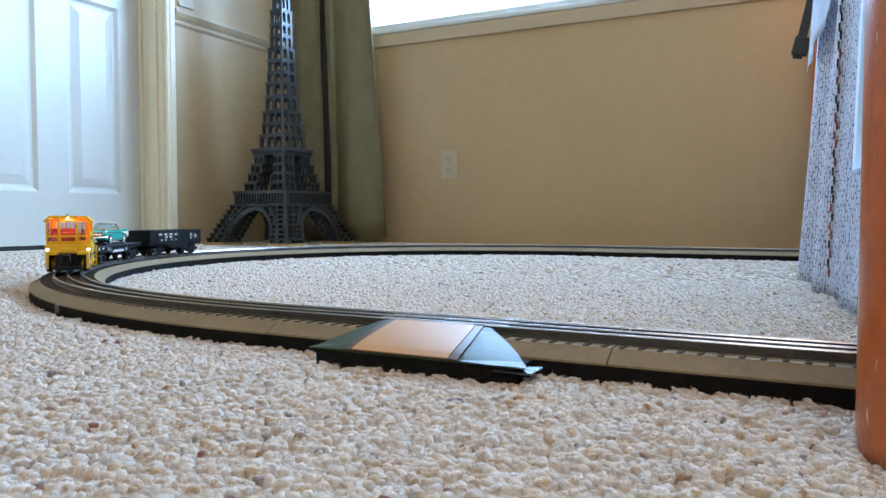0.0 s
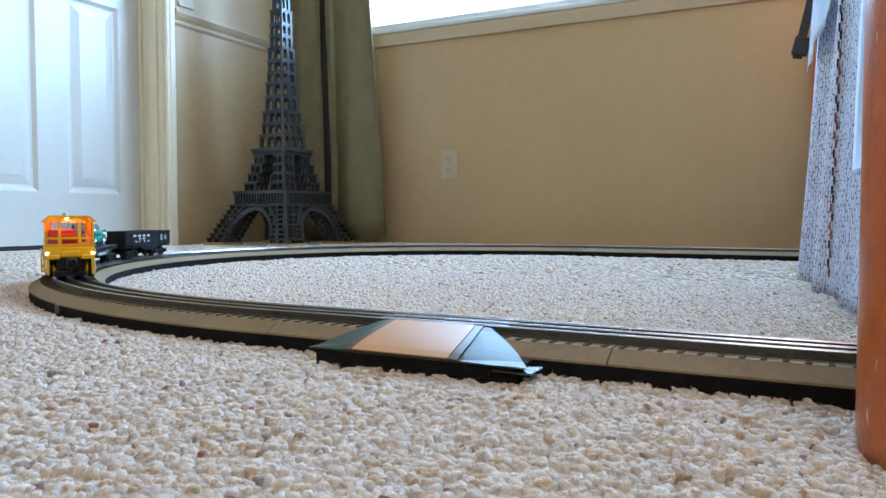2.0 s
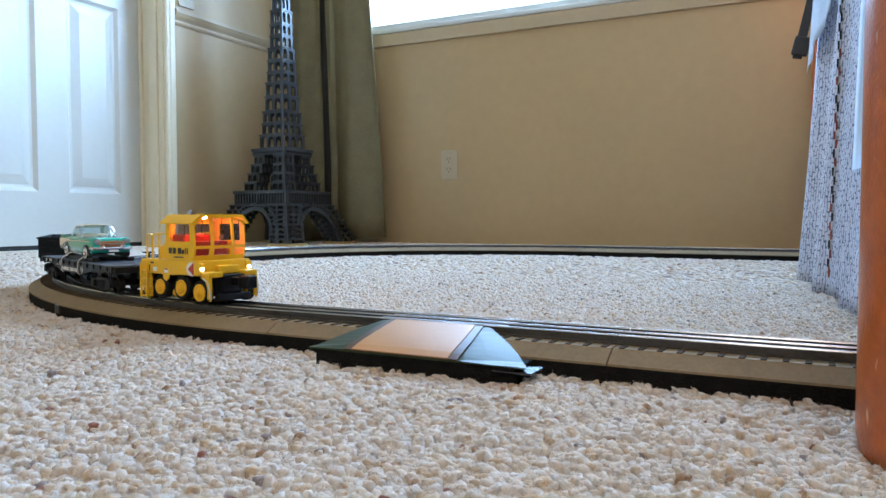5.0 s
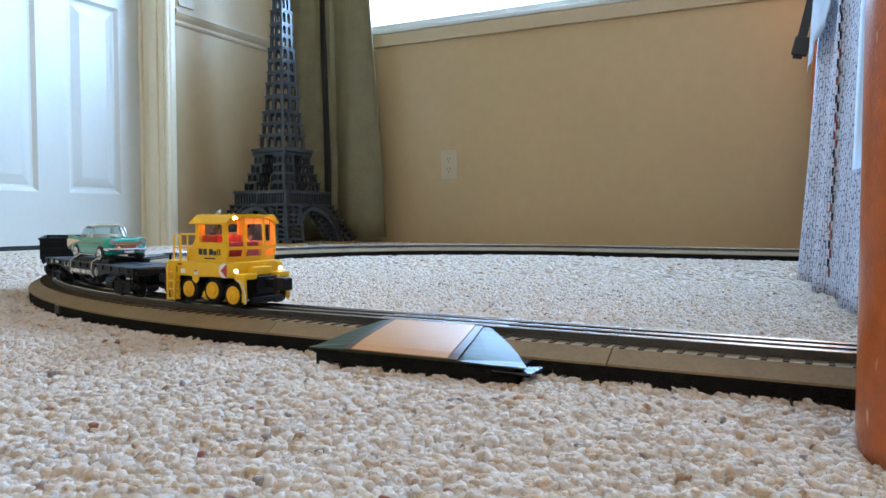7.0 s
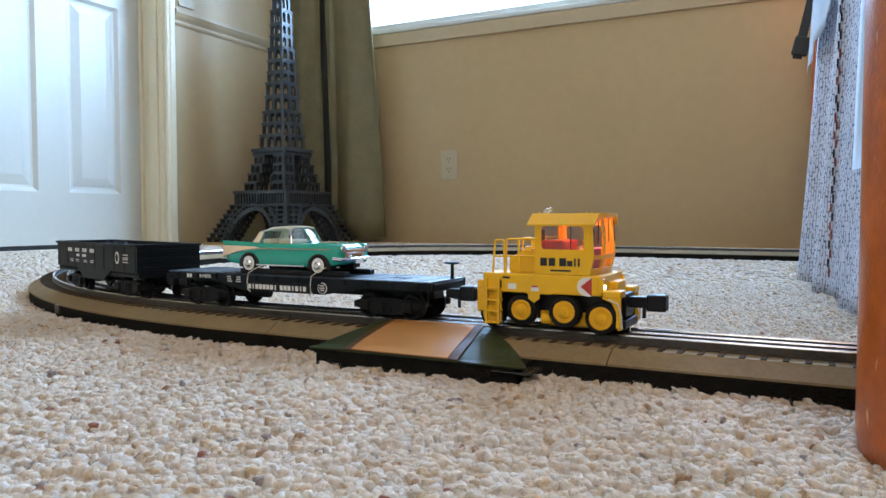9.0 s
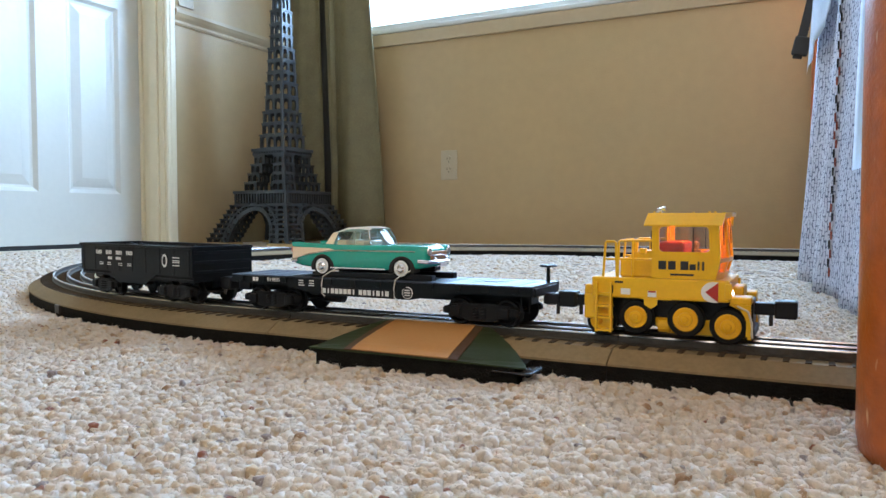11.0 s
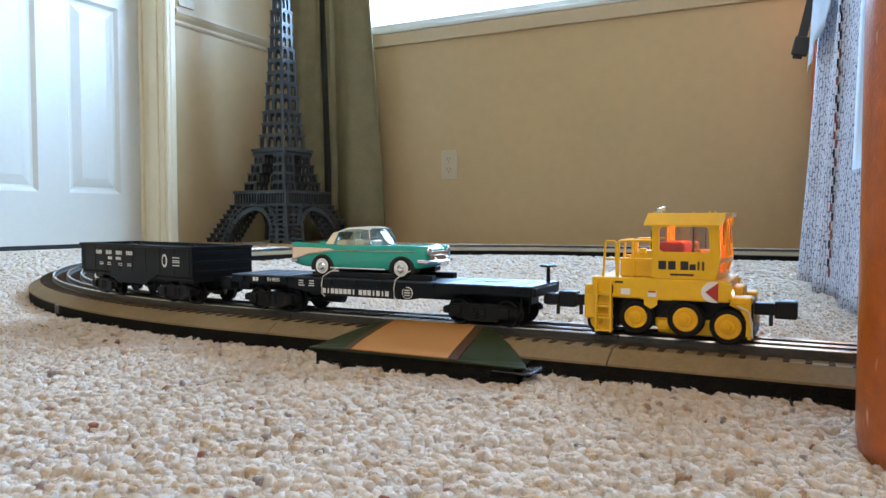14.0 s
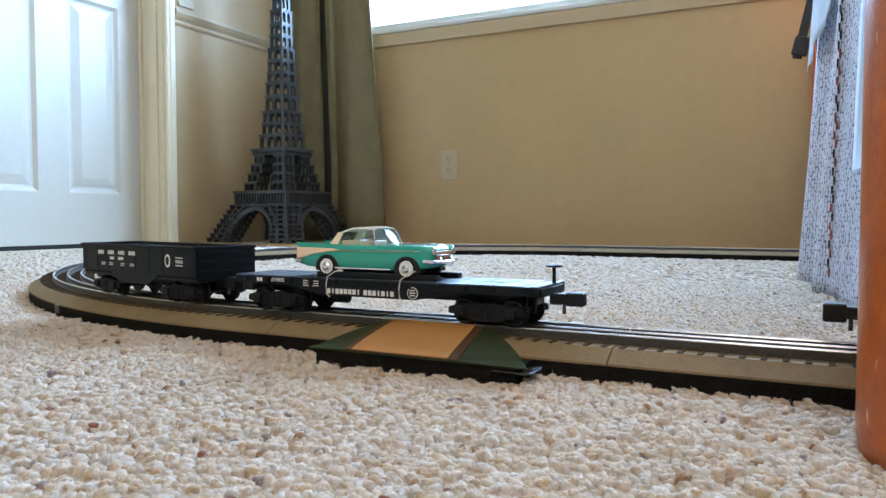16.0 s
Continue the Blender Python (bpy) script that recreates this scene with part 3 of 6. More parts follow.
def wall_plate(name, m, label, category, rocker=False):
    """A cover plate facing -y at its origin, with two round sockets or a switch."""
    p = tagged(empty(name, m), label, category)
    part("plate", one_box(-0.035, 0.035, -0.006, 0, -0.057, 0.057, 0.0022), M_PLATE, p)
    for z in ((0.0,) if rocker else (-0.0195, 0.0195)):
        if rocker:
            part("toggle", one_box(-0.005, 0.005, -0.016, -0.004, -0.010, 0.012, 0.002), M_PLATE, p)
            continue
        bm = cyl(bmesh.new(), (0, -0.0055, z), (0, -0.0085, z), 0.0172, 0.0165, 28)
        s = part("socket", bm, M_PLATE, p)
        bm = bmesh.new()
        for x in (-0.0062, 0.0062):
            box(bm, x - 0.0011, x + 0.0011, -0.0088, -0.0082, z + 0.001, z + 0.009)
        cyl(bm, (0, -0.0082, z - 0.007), (0, -0.0088, z - 0.007), 0.0022, None, 10)
        part("slots", bm, M_DARK, s)
    part("screw", cyl(bmesh.new(), (0, -0.0058, 0), (0, -0.0070, 0), 0.0028, None, 12), M_PLATE, p) if not rocker else None
    return p


wall_plate("wall_outlet", SKEW @ pose(-1.279, WALL_N, 0.305), "ivory duplex wall outlet on the tan wall", "outlet")
wall_plate("light_switch", pose(WALL_U, 1.953, 0.917, 0, 0, 90), "ivory switch plate above the chair rail", "light switch", True)

# ---- window ----
win = tagged(empty("window_1", SKEW), "wide white-framed window full of bright daylight", "window", "", "structure")
wf = part("window_frame", one_box(WIN_A, WIN_B, WALL_N + 0.045, WALL_N + 0.11, WIN_Z0, WIN_Z0 + 0.05, 0.004), M_WHITE, win)
part("window_frame", one_box(WIN_A, WIN_B, WALL_N + 0.045, WALL_N + 0.11, WIN_Z1 - 0.05, WIN_Z1, 0.004), M_WHITE, win)
for x in (WIN_A, (WIN_A + WIN_B) / 2 - 0.025, WIN_B - 0.05):
    part("window_frame", one_box(x, x + 0.05, WALL_N + 0.048, WALL_N + 0.107, WIN_Z0 + 0.05, WIN_Z1 - 0.05, 0.004), M_WHITE, win)
for x0, x1 in ((WIN_A + 0.05, (WIN_A + WIN_B) / 2 - 0.025), ((WIN_A + WIN_B) / 2 + 0.025, WIN_B - 0.05)):
    pane = part("pane", one_box(x0, x1, WALL_N + 0.075, WALL_N + 0.079, WIN_Z0 + 0.05, WIN_Z1 - 0.05), M_PANE, win)
    pane.visible_shadow = False
part("window_sill", one_box(WIN_A - 0.03, WIN_B + 0.03, WALL_N - 0.016, WALL_N + 0.045, WIN_Z0 - 0.004, WIN_Z0 + 0.014, 0.004), M_WHITE, win)
part("apron", one_box(WIN_A - 0.03, WIN_B + 0.03, WALL_N - 0.013, WALL_N, 0.788, WIN_Z0 - 0.005, 0.003), M_TRIM, win, "tan painted apron board under the sill")


structure("backdrop", one_box(-6.5, 5.0, WALL_N + 2.5, WALL_N + 2.52, -0.5, 5.5), M_OUTSIDE, "plain bright daylight beyond the window", "sky")


# ---- curtain ----
def drape(name, parent, mat, foot, head, y, folds, depth, z0, z1, label=""):
    """A hanging cloth with thickness; foot and head: its x range below and above."""
    bm = bmesh.new()
    nx, nz = 16 * folds, 26
    front, back_ = [], []
    for i in range(nz + 1):
        f = i / nz
        g = f
        x0, x1 = foot[0] + (head[0] - foot[0]) * g, foot[1] + (head[1] - foot[1]) * g
        fr, br = [], []
        for j in range(nx + 1):
            u = j / nx
            w = math.sin(u * folds * math.pi * 2 - 0.9) * depth * (1 - 0.35 * f) + 0.012 * noise.noise((u * 5, f * 6, y * 9))
            xx = x0 + (x1 - x0) * u + 0.006 * noise.noise((f * 5, u * 3, 1.7))
            zz = z0 + (z1 - z0) * f + (0.004 * math.sin(u * 9) if i == 0 else 0)
            fr.append(bm.verts.new((xx, y - w - 0.002, zz)))
            br.append(bm.verts.new((xx, y - w + 0.004, zz)))
        front.append(fr), back_.append(br)
    for i in range(nz):
        for j in range(nx):
            bm.faces.new((front[i][j], front[i][j + 1], front[i + 1][j + 1], front[i + 1][j]))
            bm.faces.new((back_[i][j], back_[i + 1][j], back_[i + 1][j + 1], back_[i][j + 1]))
    for i in range(nz):
        for j in (0, nx):
            bm.faces.new((front[i][j], front[i + 1][j], back_[i + 1][j], back_[i][j]))
    for j in range(nx):
        bm.faces.new((front[0][j], back_[0][j], back_[0][j + 1], front[0][j + 1]))
        bm.faces.new((front[nz][j], front[nz][j + 1], back_[nz][j + 1], back_[nz][j]))
    return part(name, bm, mat, parent, label, None, True)


curtain = tagged(empty("curtain"), "floor-length olive brown curtain drawn aside by the window", "curtain")
drape("front_fold", curtain, M_CURTAIN, (-1.722, -1.493), (-1.735, -1.665), 2.405, 1, 0.022, 0.022, 2.20)
drape("rear_fold", curtain, M_CURTAIN, (-1.990, -1.818), (-2.0, -1.865), 2.455, 1, 0.016, 0.012, 2.20)
drape("side_fold", curtain, M_CURTAIN, (-1.768, -1.714), (-1.825, -1.745), 2.440, 1, 0.012, 0.015, 2.20)
# dark strip of cloth that fills the gap between the folds
drape("dark_strip", curtain, M_CURTAIN_DARK, (-1.830, -1.750), (-1.885, -1.795), 2.480, 1, 0.006, 0.012, 2.20, "dark cloth strip between the folds")
part("curtain_rod", cyl(bmesh.new(), (-2.03, 2.44, 2.21), (0.8, 2.44, 2.21), 0.012), M_WHEEL, curtain, "dark metal rod")

# ---- tower model ----
TOW = (-1.793, 2.168)
tower = tagged(empty("tower_model", pose(TOW[0], TOW[1], -0.002, 0, 0, -2)), "tall grey plastic-brick lattice tower model on tan feet", "model tower")


def arch_brick():
    """A unit brick with an arched opening: one wide, one deep, one high."""
    l, zb, zs, zt = 0.365, 0.11, 0.64, 0.92
    inner = [(-l, zb), (l, zb), (l, zs), (l * 0.72, zt - 0.09), (0, zt), (-l * 0.72, zt - 0.09), (-l, zs)]
    outer = [(-0.5, 0), (0.5, 0), (0.5, zs), (0.5, 1), (0, 1), (-0.5, 1), (-0.5, zs)]
    bm = bmesh.new()
    fi, fo, bi, bo = ([bm.verts.new((x, y, z)) for x, z in pts] for pts, y in ((inner, 0), (outer, 0), (inner, 1), (outer, 1)))
    for i in range(7):
        j = (i + 1) % 7
        bm.faces.new((fo[i], fo[j], fi[j], fi[i]))
        bm.faces.new((bo[i], bi[i], bi[j], bo[j]))
        bm.faces.new((fi[i], fi[j], bi[j], bi[i]))
        bm.faces.new((fo[i], bo[i], bo[j], fo[j]))
    bmesh.ops.recalc_face_normals(bm, faces=bm.faces)
    me = bpy.data.meshes.new("arch_brick")
    bm.to_mesh(me)
    bm.free()
    me.materials.append(M_TOWER)
    return me


ARCH_BRICK = arch_brick()


def storey(name, cx, cy, half, z0, z1, cols, deep=0.009):
    """A square storey of arched bricks under a thin plate with a small ledge."""
    bm = bmesh.new()
    e, p = half + 0.0022, 0.0042
    frame_w = 0.012 / (2 * e)
    framed(bm, [(cx - e, cy - e, z1), (cx + e, cy - e, z1), (cx + e, cy + e, z1), (cx - e, cy + e, z1)], frame_w, frame_w, frame_w, frame_w, p)
    tier = part(name, bm, M_TOWER, tower)
    side = 2 * half
    for k in range(4):
        turn = pose(cx, cy, 0, 0, 0, 90 * k)
        for i in range(cols):
            w = (side - deep) / cols
            x = -half + w * (i + 0.5)
            put("arch_brick", ARCH_BRICK, M_TOWER, tier, turn @ Matrix.Translation((x, -half, z0)) @ Matrix.Diagonal((w - 0.0003, deep, z1 - z0 - p, 1)))
    return tier


def deck_storey(half, z0, z1, teeth):
    """A platform: two plates with a row of small balusters between them."""
    bm = bmesh.new()
    box(bm, -half + 0.003, half - 0.003, -half + 0.003, half - 0.003, z0, z0 + 0.005)
    box(bm, -half, half, -half, half, z1 - 0.011, z1)
    plat = part("platform", bm, M_TOWER, tower)
    bm = bmesh.new()
    for k in range(4):
        m = pose(0, 0, 0, 0, 0, 90 * k)
        for i in range(teeth):
            x = -half + 0.006 + (2 * half - 0.012) * i / (teeth - 1)
            box(bm, x - 0.0026, x + 0.0026, -half + 0.004, -half + 0.012, z0 + 0.005, z1 - 0.011, 0, m)
    box(bm, -half + 0.024, half - 0.024, -half + 0.024, half - 0.024, z0 + 0.005, z1 - 0.011)
    tagged(part("balustrade", bm, M_TOWER, plat), kind="stuff")


for sx in (-1, 1):
    for sy in (-1, 1):
        bm = bmesh.new()
        box(bm, *sorted((sx * 0.203, sx * 0.104)), *sorted((sy * 0.203, sy * 0.104)), 0, 0.0130, 0.001)
        part("foot", bm, M_TAN, tower, "tan plastic foot plate")
        for i in range(8):
            out, size = 0.194 - 0.0083 * i, 0.086 - 0.0011 * i
            storey("leg_storey", sx * (out - size / 2), sy * (out - size / 2), size / 2, 0.0130 + 0.0171 * i, 0.0130 + 0.0171 * (i + 1), 2, 0.011)
# arches between the legs
for k in range(4):
    for name, ring_r, th in (("arch", 0.098, 0.014), ("arch_rim", 0.118, 0.007)):
        bm = bmesh.new()
        n, strips = 20, []
        for i in range(n + 1):
            a = math.pi * i / n
            z = min(0.147, 0.014 + ring_r * 1.24 * math.sin(a))
            off = 0.136 + 0.046 * max(0.0, 1 - z / 0.147)
            c, up = ring_r * 1.06 * math.cos(a), math.sin(a)
            strips.append([bm.verts.new((c * (1 + q * th / 0.2), -off + d, z + q * th * 0.5 * up)) for q, d in ((-1, -0.008), (1, -0.008), (1, 0.008), (-1, 0.008))])
        for p, q in zip(strips, strips[1:]):
            for i in range(4):
                bm.faces.new((p[i], p[(i + 1) % 4], q[(i + 1) % 4], q[i]))
        bm.faces.new(strips[0]), bm.faces.new(strips[-1][::-1])
        part(name, bm, M_TOWER, tower, "", pose(0, 0, 0, 0, 0, 90 * k))
    bm = bmesh.new()
    for i in range(9):
        a = math.pi * (i + 0.5) / 9
        x, z = 0.111 * math.cos(a), 0.020 + 0.130 * math.sin(a)
        off = 0.136 + 0.046 * max(0.0, 1 - z / 0.147)
        box(bm, -0.003, 0.003, -0.006, 0.006, -0.010, 0.010, 0, pose(x, -off, z, 0, 90 - math.degrees(a), 0))
    tagged(part("arch_strut", bm, M_TOWER, tower, "", pose(0, 0, 0, 0, 0, 90 * k)), kind="stuff")
deck_storey(0.128, 0.1500, 0.2010, 19)
zt = 0.2010
for out, size in ((0.0985, 0.060), (0.0900, 0.057), (0.0815, 0.054), (0.0733, 0.052)):
    for sx in (-1, 1):
        for sy in (-1, 1):
            storey("waist_storey", sx * (out - size / 2), sy * (out - size / 2), size / 2, zt, zt + 0.0332, 2)
    zt += 0.0332
deck_storey(0.0805, zt, 0.3580, 13)
zt = 0.3580
for hw, top, cl in ((0.0583, 0.4105, 3), (0.0520, 0.4530, 3), (0.0500, 0.4970, 3), (0.0432, 0.5530, 2), (0.0420, 0.6040, 2), (0.0372, 0.6430, 2), (0.0362, 0.6860, 2), (0.0352, 0.7320, 2),
                    (0.0297, 0.7780, 2), (0.0287, 0.8190, 2), (0.0280, 0.8700, 2), (0.0233, 0.9220, 2), (0.0225, 0.9720, 2), (0.0190, 1.0200, 1), (0.0170, 1.0650, 1)):
    storey("shaft_storey", 0, 0, hw, zt, top, cl, 0.008)
    zt = top
bm = bmesh.new()
box(bm, -0.024, 0.024, -0.024, 0.024, zt, zt + 0.010, 0.001)
box(bm, -0.014, 0.014, -0.014, 0.014, zt + 0.010, zt + 0.035, 0.001)
cyl(bm, (0, 0, zt + 0.035), (0, 0, zt + 0.10), 0.008, 0.002, 12)
part("spire", bm, M_TOWER, tower)

# ---- bed ----
bed = tagged(empty("bed"), "orange lacquered wooden bed with round posts", "bed")
POSTP = [(0.026, -0.004), (0.0325, 0.003), (POST_R, 0.012), (POST_R, 0.60), (0.030, 0.61), (0.024, 0.62)]
for x, y, label in ((POST[0], POST[1], "glossy orange wooden post with worn nicks"), (0.005, 2.30, ""), (1.45, POST[1], ""), (1.45, 2.30, "")):
    part("post", lathe(bmesh.new(), POSTP if y < 1 else [(r * 0.9, z if z < 0.5 else z + 0.35) for r, z in POSTP], 32), M_WOOD, bed, label, pose(x, y, 0), True)
part("side_rail", one_box(0.125, 0.150, 0.39, 2.27, 0.30, 0.42, 0.004), M_WOOD, bed)
part("side_rail", one_box(1.44, 1.465, 0.40, 2.27, 0.30, 0.42, 0.004), M_WOOD, bed)
part("footboard", one_box(0.08, 1.42, 0.360, 0.384, 0.30, 0.55, 0.006), M_WOOD, bed)
part("headboard", one_box(0.03, 1.42, 2.288, 2.312, 0.30, 0.92, 0.006), M_WOOD, bed)
part("slat_base", one_box(0.150, 1.44, 0.386, 2.286, 0.34, 0.36), M_WOOD, bed)
tagged(part("mattress", one_box(0.152, 1.436, 0.40, 2.27, 0.36, 0.56, 0.03), M_SHEET), "thick white mattress lying on the wooden bed", "mattress")


def knit_material():
    m = material("pale_lavender_knit", (0.55, 0.54, 0.60), 0.85, vary=0.12, scale=20, bump=0.7, bump_scale=420)
    nt = m.node_tree
    b = nt.nodes["Principled BSDF"]
    tc, br = nt.nodes.new("ShaderNodeTexCoord"), nt.nodes.new("ShaderNodeTexBrick")
    wob, addv, sc = nt.nodes.new("ShaderNodeTexNoise"), nt.nodes.new("ShaderNodeVectorMath"), nt.nodes.new("ShaderNodeVectorMath")
    wob.inputs["Scale"].default_value, sc.operation, sc.inputs["Scale"].default_value = 60, "SCALE", 0.011
    nt.links.new(tc.outputs["UV"], wob.inputs["Vector"])
    nt.links.new(wob.outputs["Color"], sc.inputs[0])
    nt.links.new(tc.outputs["UV"], addv.inputs[0])
    nt.links.new(sc.outputs[0], addv.inputs[1])
    nt.links.new(addv.outputs[0], br.inputs["Vector"])
    patch, cut = nt.nodes.new("ShaderNodeTexNoise"), nt.nodes.new("ShaderNodeMapRange")
    patch.inputs["Scale"].default_value = 120
    cut.inputs["From Min"].default_value, cut.inputs["From Max"].default_value = 0.39, 0.54
    nt.links.new(tc.outputs["UV"], patch.inputs["Vector"])
    nt.links.new(patch.outputs["Fac"], cut.inputs["Value"])
    show = nt.nodes.new("ShaderNodeMix")
    show.data_type = "RGBA"
    show.inputs["A"].default_value = (0.95, 0.94, 0.96, 1)
    nt.links.new(cut.outputs[0], show.inputs["Factor"])
    br.inputs["Scale"].default_value = 1.0
    br.inputs["Brick Width"].default_value, br.inputs["Row Height"].default_value = 0.0125, 0.0072
    br.inputs["Mortar Size"].default_value, br.inputs["Mortar Smooth"].default_value = 0.0012, 0.4
    br.inputs["Color1"].default_value, br.inputs["Color2"].default_value, br.inputs["Mortar"].default_value = (1, 1, 1, 1), (0.9, 0.88, 0.9, 1), (0.16, 0.17, 0.24, 1)
    old = b.inputs["Base Color"].links[0].from_socket
    mul = nt.nodes.new("ShaderNodeVectorMath")
    mul.operation = "MULTIPLY"
    nt.links.new(old, mul.inputs[0])
    nt.links.new(br.outputs["Color"], show.inputs["B"])
    nt.links.new(show.outputs["Result"], mul.inputs[1])
    nt.links.new(mul.outputs[0], b.inputs["Base Color"])
    return m


M_KNIT = knit_material()


def cover_x(f, y):
    """How far out the hanging blanket stands at height share f and place y."""
    fold = math.sin(y * 30 + 0.6) * (0.016 - 0.006 * f) + 0.006 * math.sin(y * 71)
    return 0.006 - 0.030 * (1 - f) ** 1.2 - fold * 0.5 + 0.1275 * (1.31 - y)


def blanket():
    th = tagged(empty("blanket"), "pale lavender knitted blanket hanging to the carpet from the bed", "blanket")
    bm = bmesh.new()
    uvl = bm.loops.layers.uv.new("UVMap")
    ny, nz = 60, 34
    sides = []
    for o in (0.0, 0.006):
        g = []
        for i in range(nz + 1):
            f = i / nz
            row = []
            for j in range(ny + 1):
                y = 0.55 + (1.315 + 0.02 * f - 0.55) * j / ny
                row.append(bm.verts.new((cover_x(f, y) + o, y, 0.002 + 0.57 * f)))
            g.append(row)
        sides.append(g)
    for g, flip in ((sides[0], 0), (sides[1], 1)):
        for i in range(nz):
            for j in range(ny):
                q = (g[i][j], g[i + 1][j], g[i + 1][j + 1], g[i][j + 1])
                bm.faces.new(q if not flip else q[::-1])
    a, b = sides
    for i in range(nz):
        for j in (0, ny):
            bm.faces.new((a[i][j], b[i][j], b[i + 1][j], a[i + 1][j]))
    for j in range(ny):
        bm.faces.new((a[0][j], a[0][j + 1], b[0][j + 1], b[0][j]))
        bm.faces.new((a[nz][j], b[nz][j], b[nz][j + 1], a[nz][j + 1]))
    for f in bm.faces:
        for l in f.loops:
            l[uvl].uv = (l.vert.co.z, l.vert.co.y)
    part("cloth", bm, M_KNIT, th, "", None, True)
    bm = one_box(0.11, 1.40, 0.55, 1.335, 0.562, 0.570, 0.003)
    part("top_cover", bm, M_KNIT, th)
    # checked stripe of dark and red stitches in two columns
    rng = random.Random(8)
    for k in range(46):
        f = 0.05 + 0.93 * k / 46
        y = 1.085 - 0.05 * (1 - f) + (0.0024 if k % 2 else -0.0024)
        part("stitch", one_box(-0.0010, 0.0010, -0.0024, 0.0024, -0.0052, 0.0052, 0.0004), M_REDBROWN if rng.random() < 0.28 else M_DARK, th, "", pose(cover_x(f, y) - 0.001, y, 0.002 + 0.57 * f))
    return th


blanket()
sheet = tagged(empty("bed_sheet"), "smooth white sheet edge hanging over the blanket", "sheet")
bm = bmesh.new()
g = []
for i in range(13):
    f = i / 12
    g.append([bm.verts.new((cover_x(0.5 + 0.5 * f, 1.16 + 0.2 * j / 8) - 0.006 - 0.004 * math.sin(j * 0.9), 1.175 + 0.155 * j / 8 - 0.05 * (1 - f) * (1 - j / 8), 0.332 + 0.24 * f + 0.05 * (1 - f) * (1 - j / 8))) for j in range(9)])
for i in range(12):
    for j in range(8):
        bm.faces.new((g[i][j], g[i + 1][j], g[i + 1][j + 1], g[i][j + 1]))
r = bmesh.ops.solidify(bm, geom=list(bm.faces), thickness=0.002)
part("hanging_edge", bm, M_SHEET, sheet, "", None, True)

bm = bmesh.new()
g = []
for i in range(13):
    f = i / 12
    ys = [0.882 - 0.058 * (1 - f) + 0.050 * j / 4 for j in range(5)]
    g.append([bm.verts.new((cover_x(0.25 + 0.75 * f, y) - 0.005, y, 0.148 + 0.424 * f)) for y in ys])
for i in range(12):
    for j in range(4):
        bm.faces.new((g[i][j], g[i + 1][j], g[i + 1][j + 1], g[i][j + 1]))
bmesh.ops.solidify(bm, geom=list(bm.faces), thickness=0.002)
part("hanging_edge", bm, M_SHEET, sheet, "", None, True)

strap = tagged(empty("hanging_strap"), "black webbing strap with a buckle hanging from the bed post", "strap")
part("webbing", one_box(-0.012, 0.012, -0.0015, 0.0015, -0.21, 0.21, 0.001), M_STRAP, strap, "", pose(-0.018, 2.262, 0.745, 0, 12, 0))
part("webbing", one_box(-0.008, 0.008, -0.0015, 0.0015, -0.15, 0.16, 0.001), M_STRAP, strap, "", pose(0.007, 2.257, 0.755, 0, 6, 8))
part("buckle", one_box(-0.022, 0.020, -0.006, 0.006, -0.026, 0.026, 0.004), M_STRAP, strap, "black plastic buckle", pose(-0.050, 2.258, 0.572, 0, 14, 0))

# ---- train ----
def text_mesh(name, body, size, mat, parent, m):
    cu = bpy.data.curves.new(name, "FONT")
    cu.body, cu.size, cu.extrude, cu.align_x, cu.align_y = body, size, 0.00008, "CENTER", "CENTER"
    tmp = bpy.data.objects.new("lettering", cu)
    me = bpy.data.meshes.new_from_object(tmp)
    bpy.data.objects.remove(tmp)
    me.materials.append(mat)
    ob = new(name, me)
    ob.parent, ob.matrix_basis = parent, m
    return ob


def on_side(x, y, z, k):
    """A pose on a vehicle's side: k -1 the right-hand side, 1 the left; letters read upright from there."""
    return pose(x, y, z, 90, 0, 0 if k < 0 else 180)


def bars(name, words, mat, parent, k, y, size):
    """Short bars in place of lettering: words of (x, z, length)."""
    for x, z, w in words:
        part(name, one_box(x - w / 2, x + w / 2, min(y, y + k * 0.00015), max(y, y + k * 0.00015), z - size / 2, z + size / 2), mat, parent)


def pane_at(name, inner, n, parent, mat):
    """A clear sheet in an opening."""
    bm = bmesh.new()
    bm.faces.new([bm.verts.new(p - n * 0.5) for p in inner])
    ob = part(name, bm, mat, parent)
    ob.visible_shadow = False
    return ob


def coupler(parent, x, k, length, z=0.0185, w=0.0052):
    c = part("coupler", one_box(min(x, x + k * length), max(x, x + k * length), -0.0032, 0.0032, z - 0.0035, z + 0.0035, 0.0006), M_BLACK, parent, "black plastic coupler")
    e = x + k * length
    part("knuckle", one_box(min(e, e - k * 0.012), max(e, e - k * 0.012), -w, w, z - w, z + w, 0.0012), M_BLACK, c)
    part("uncoupling_pin", cyl(bmesh.new(), (e - k * 0.014, 0, z - 0.010), (e - k * 0.014, 0, z - 0.003), 0.0012, None, 10), M_WHEEL, c)
    return c


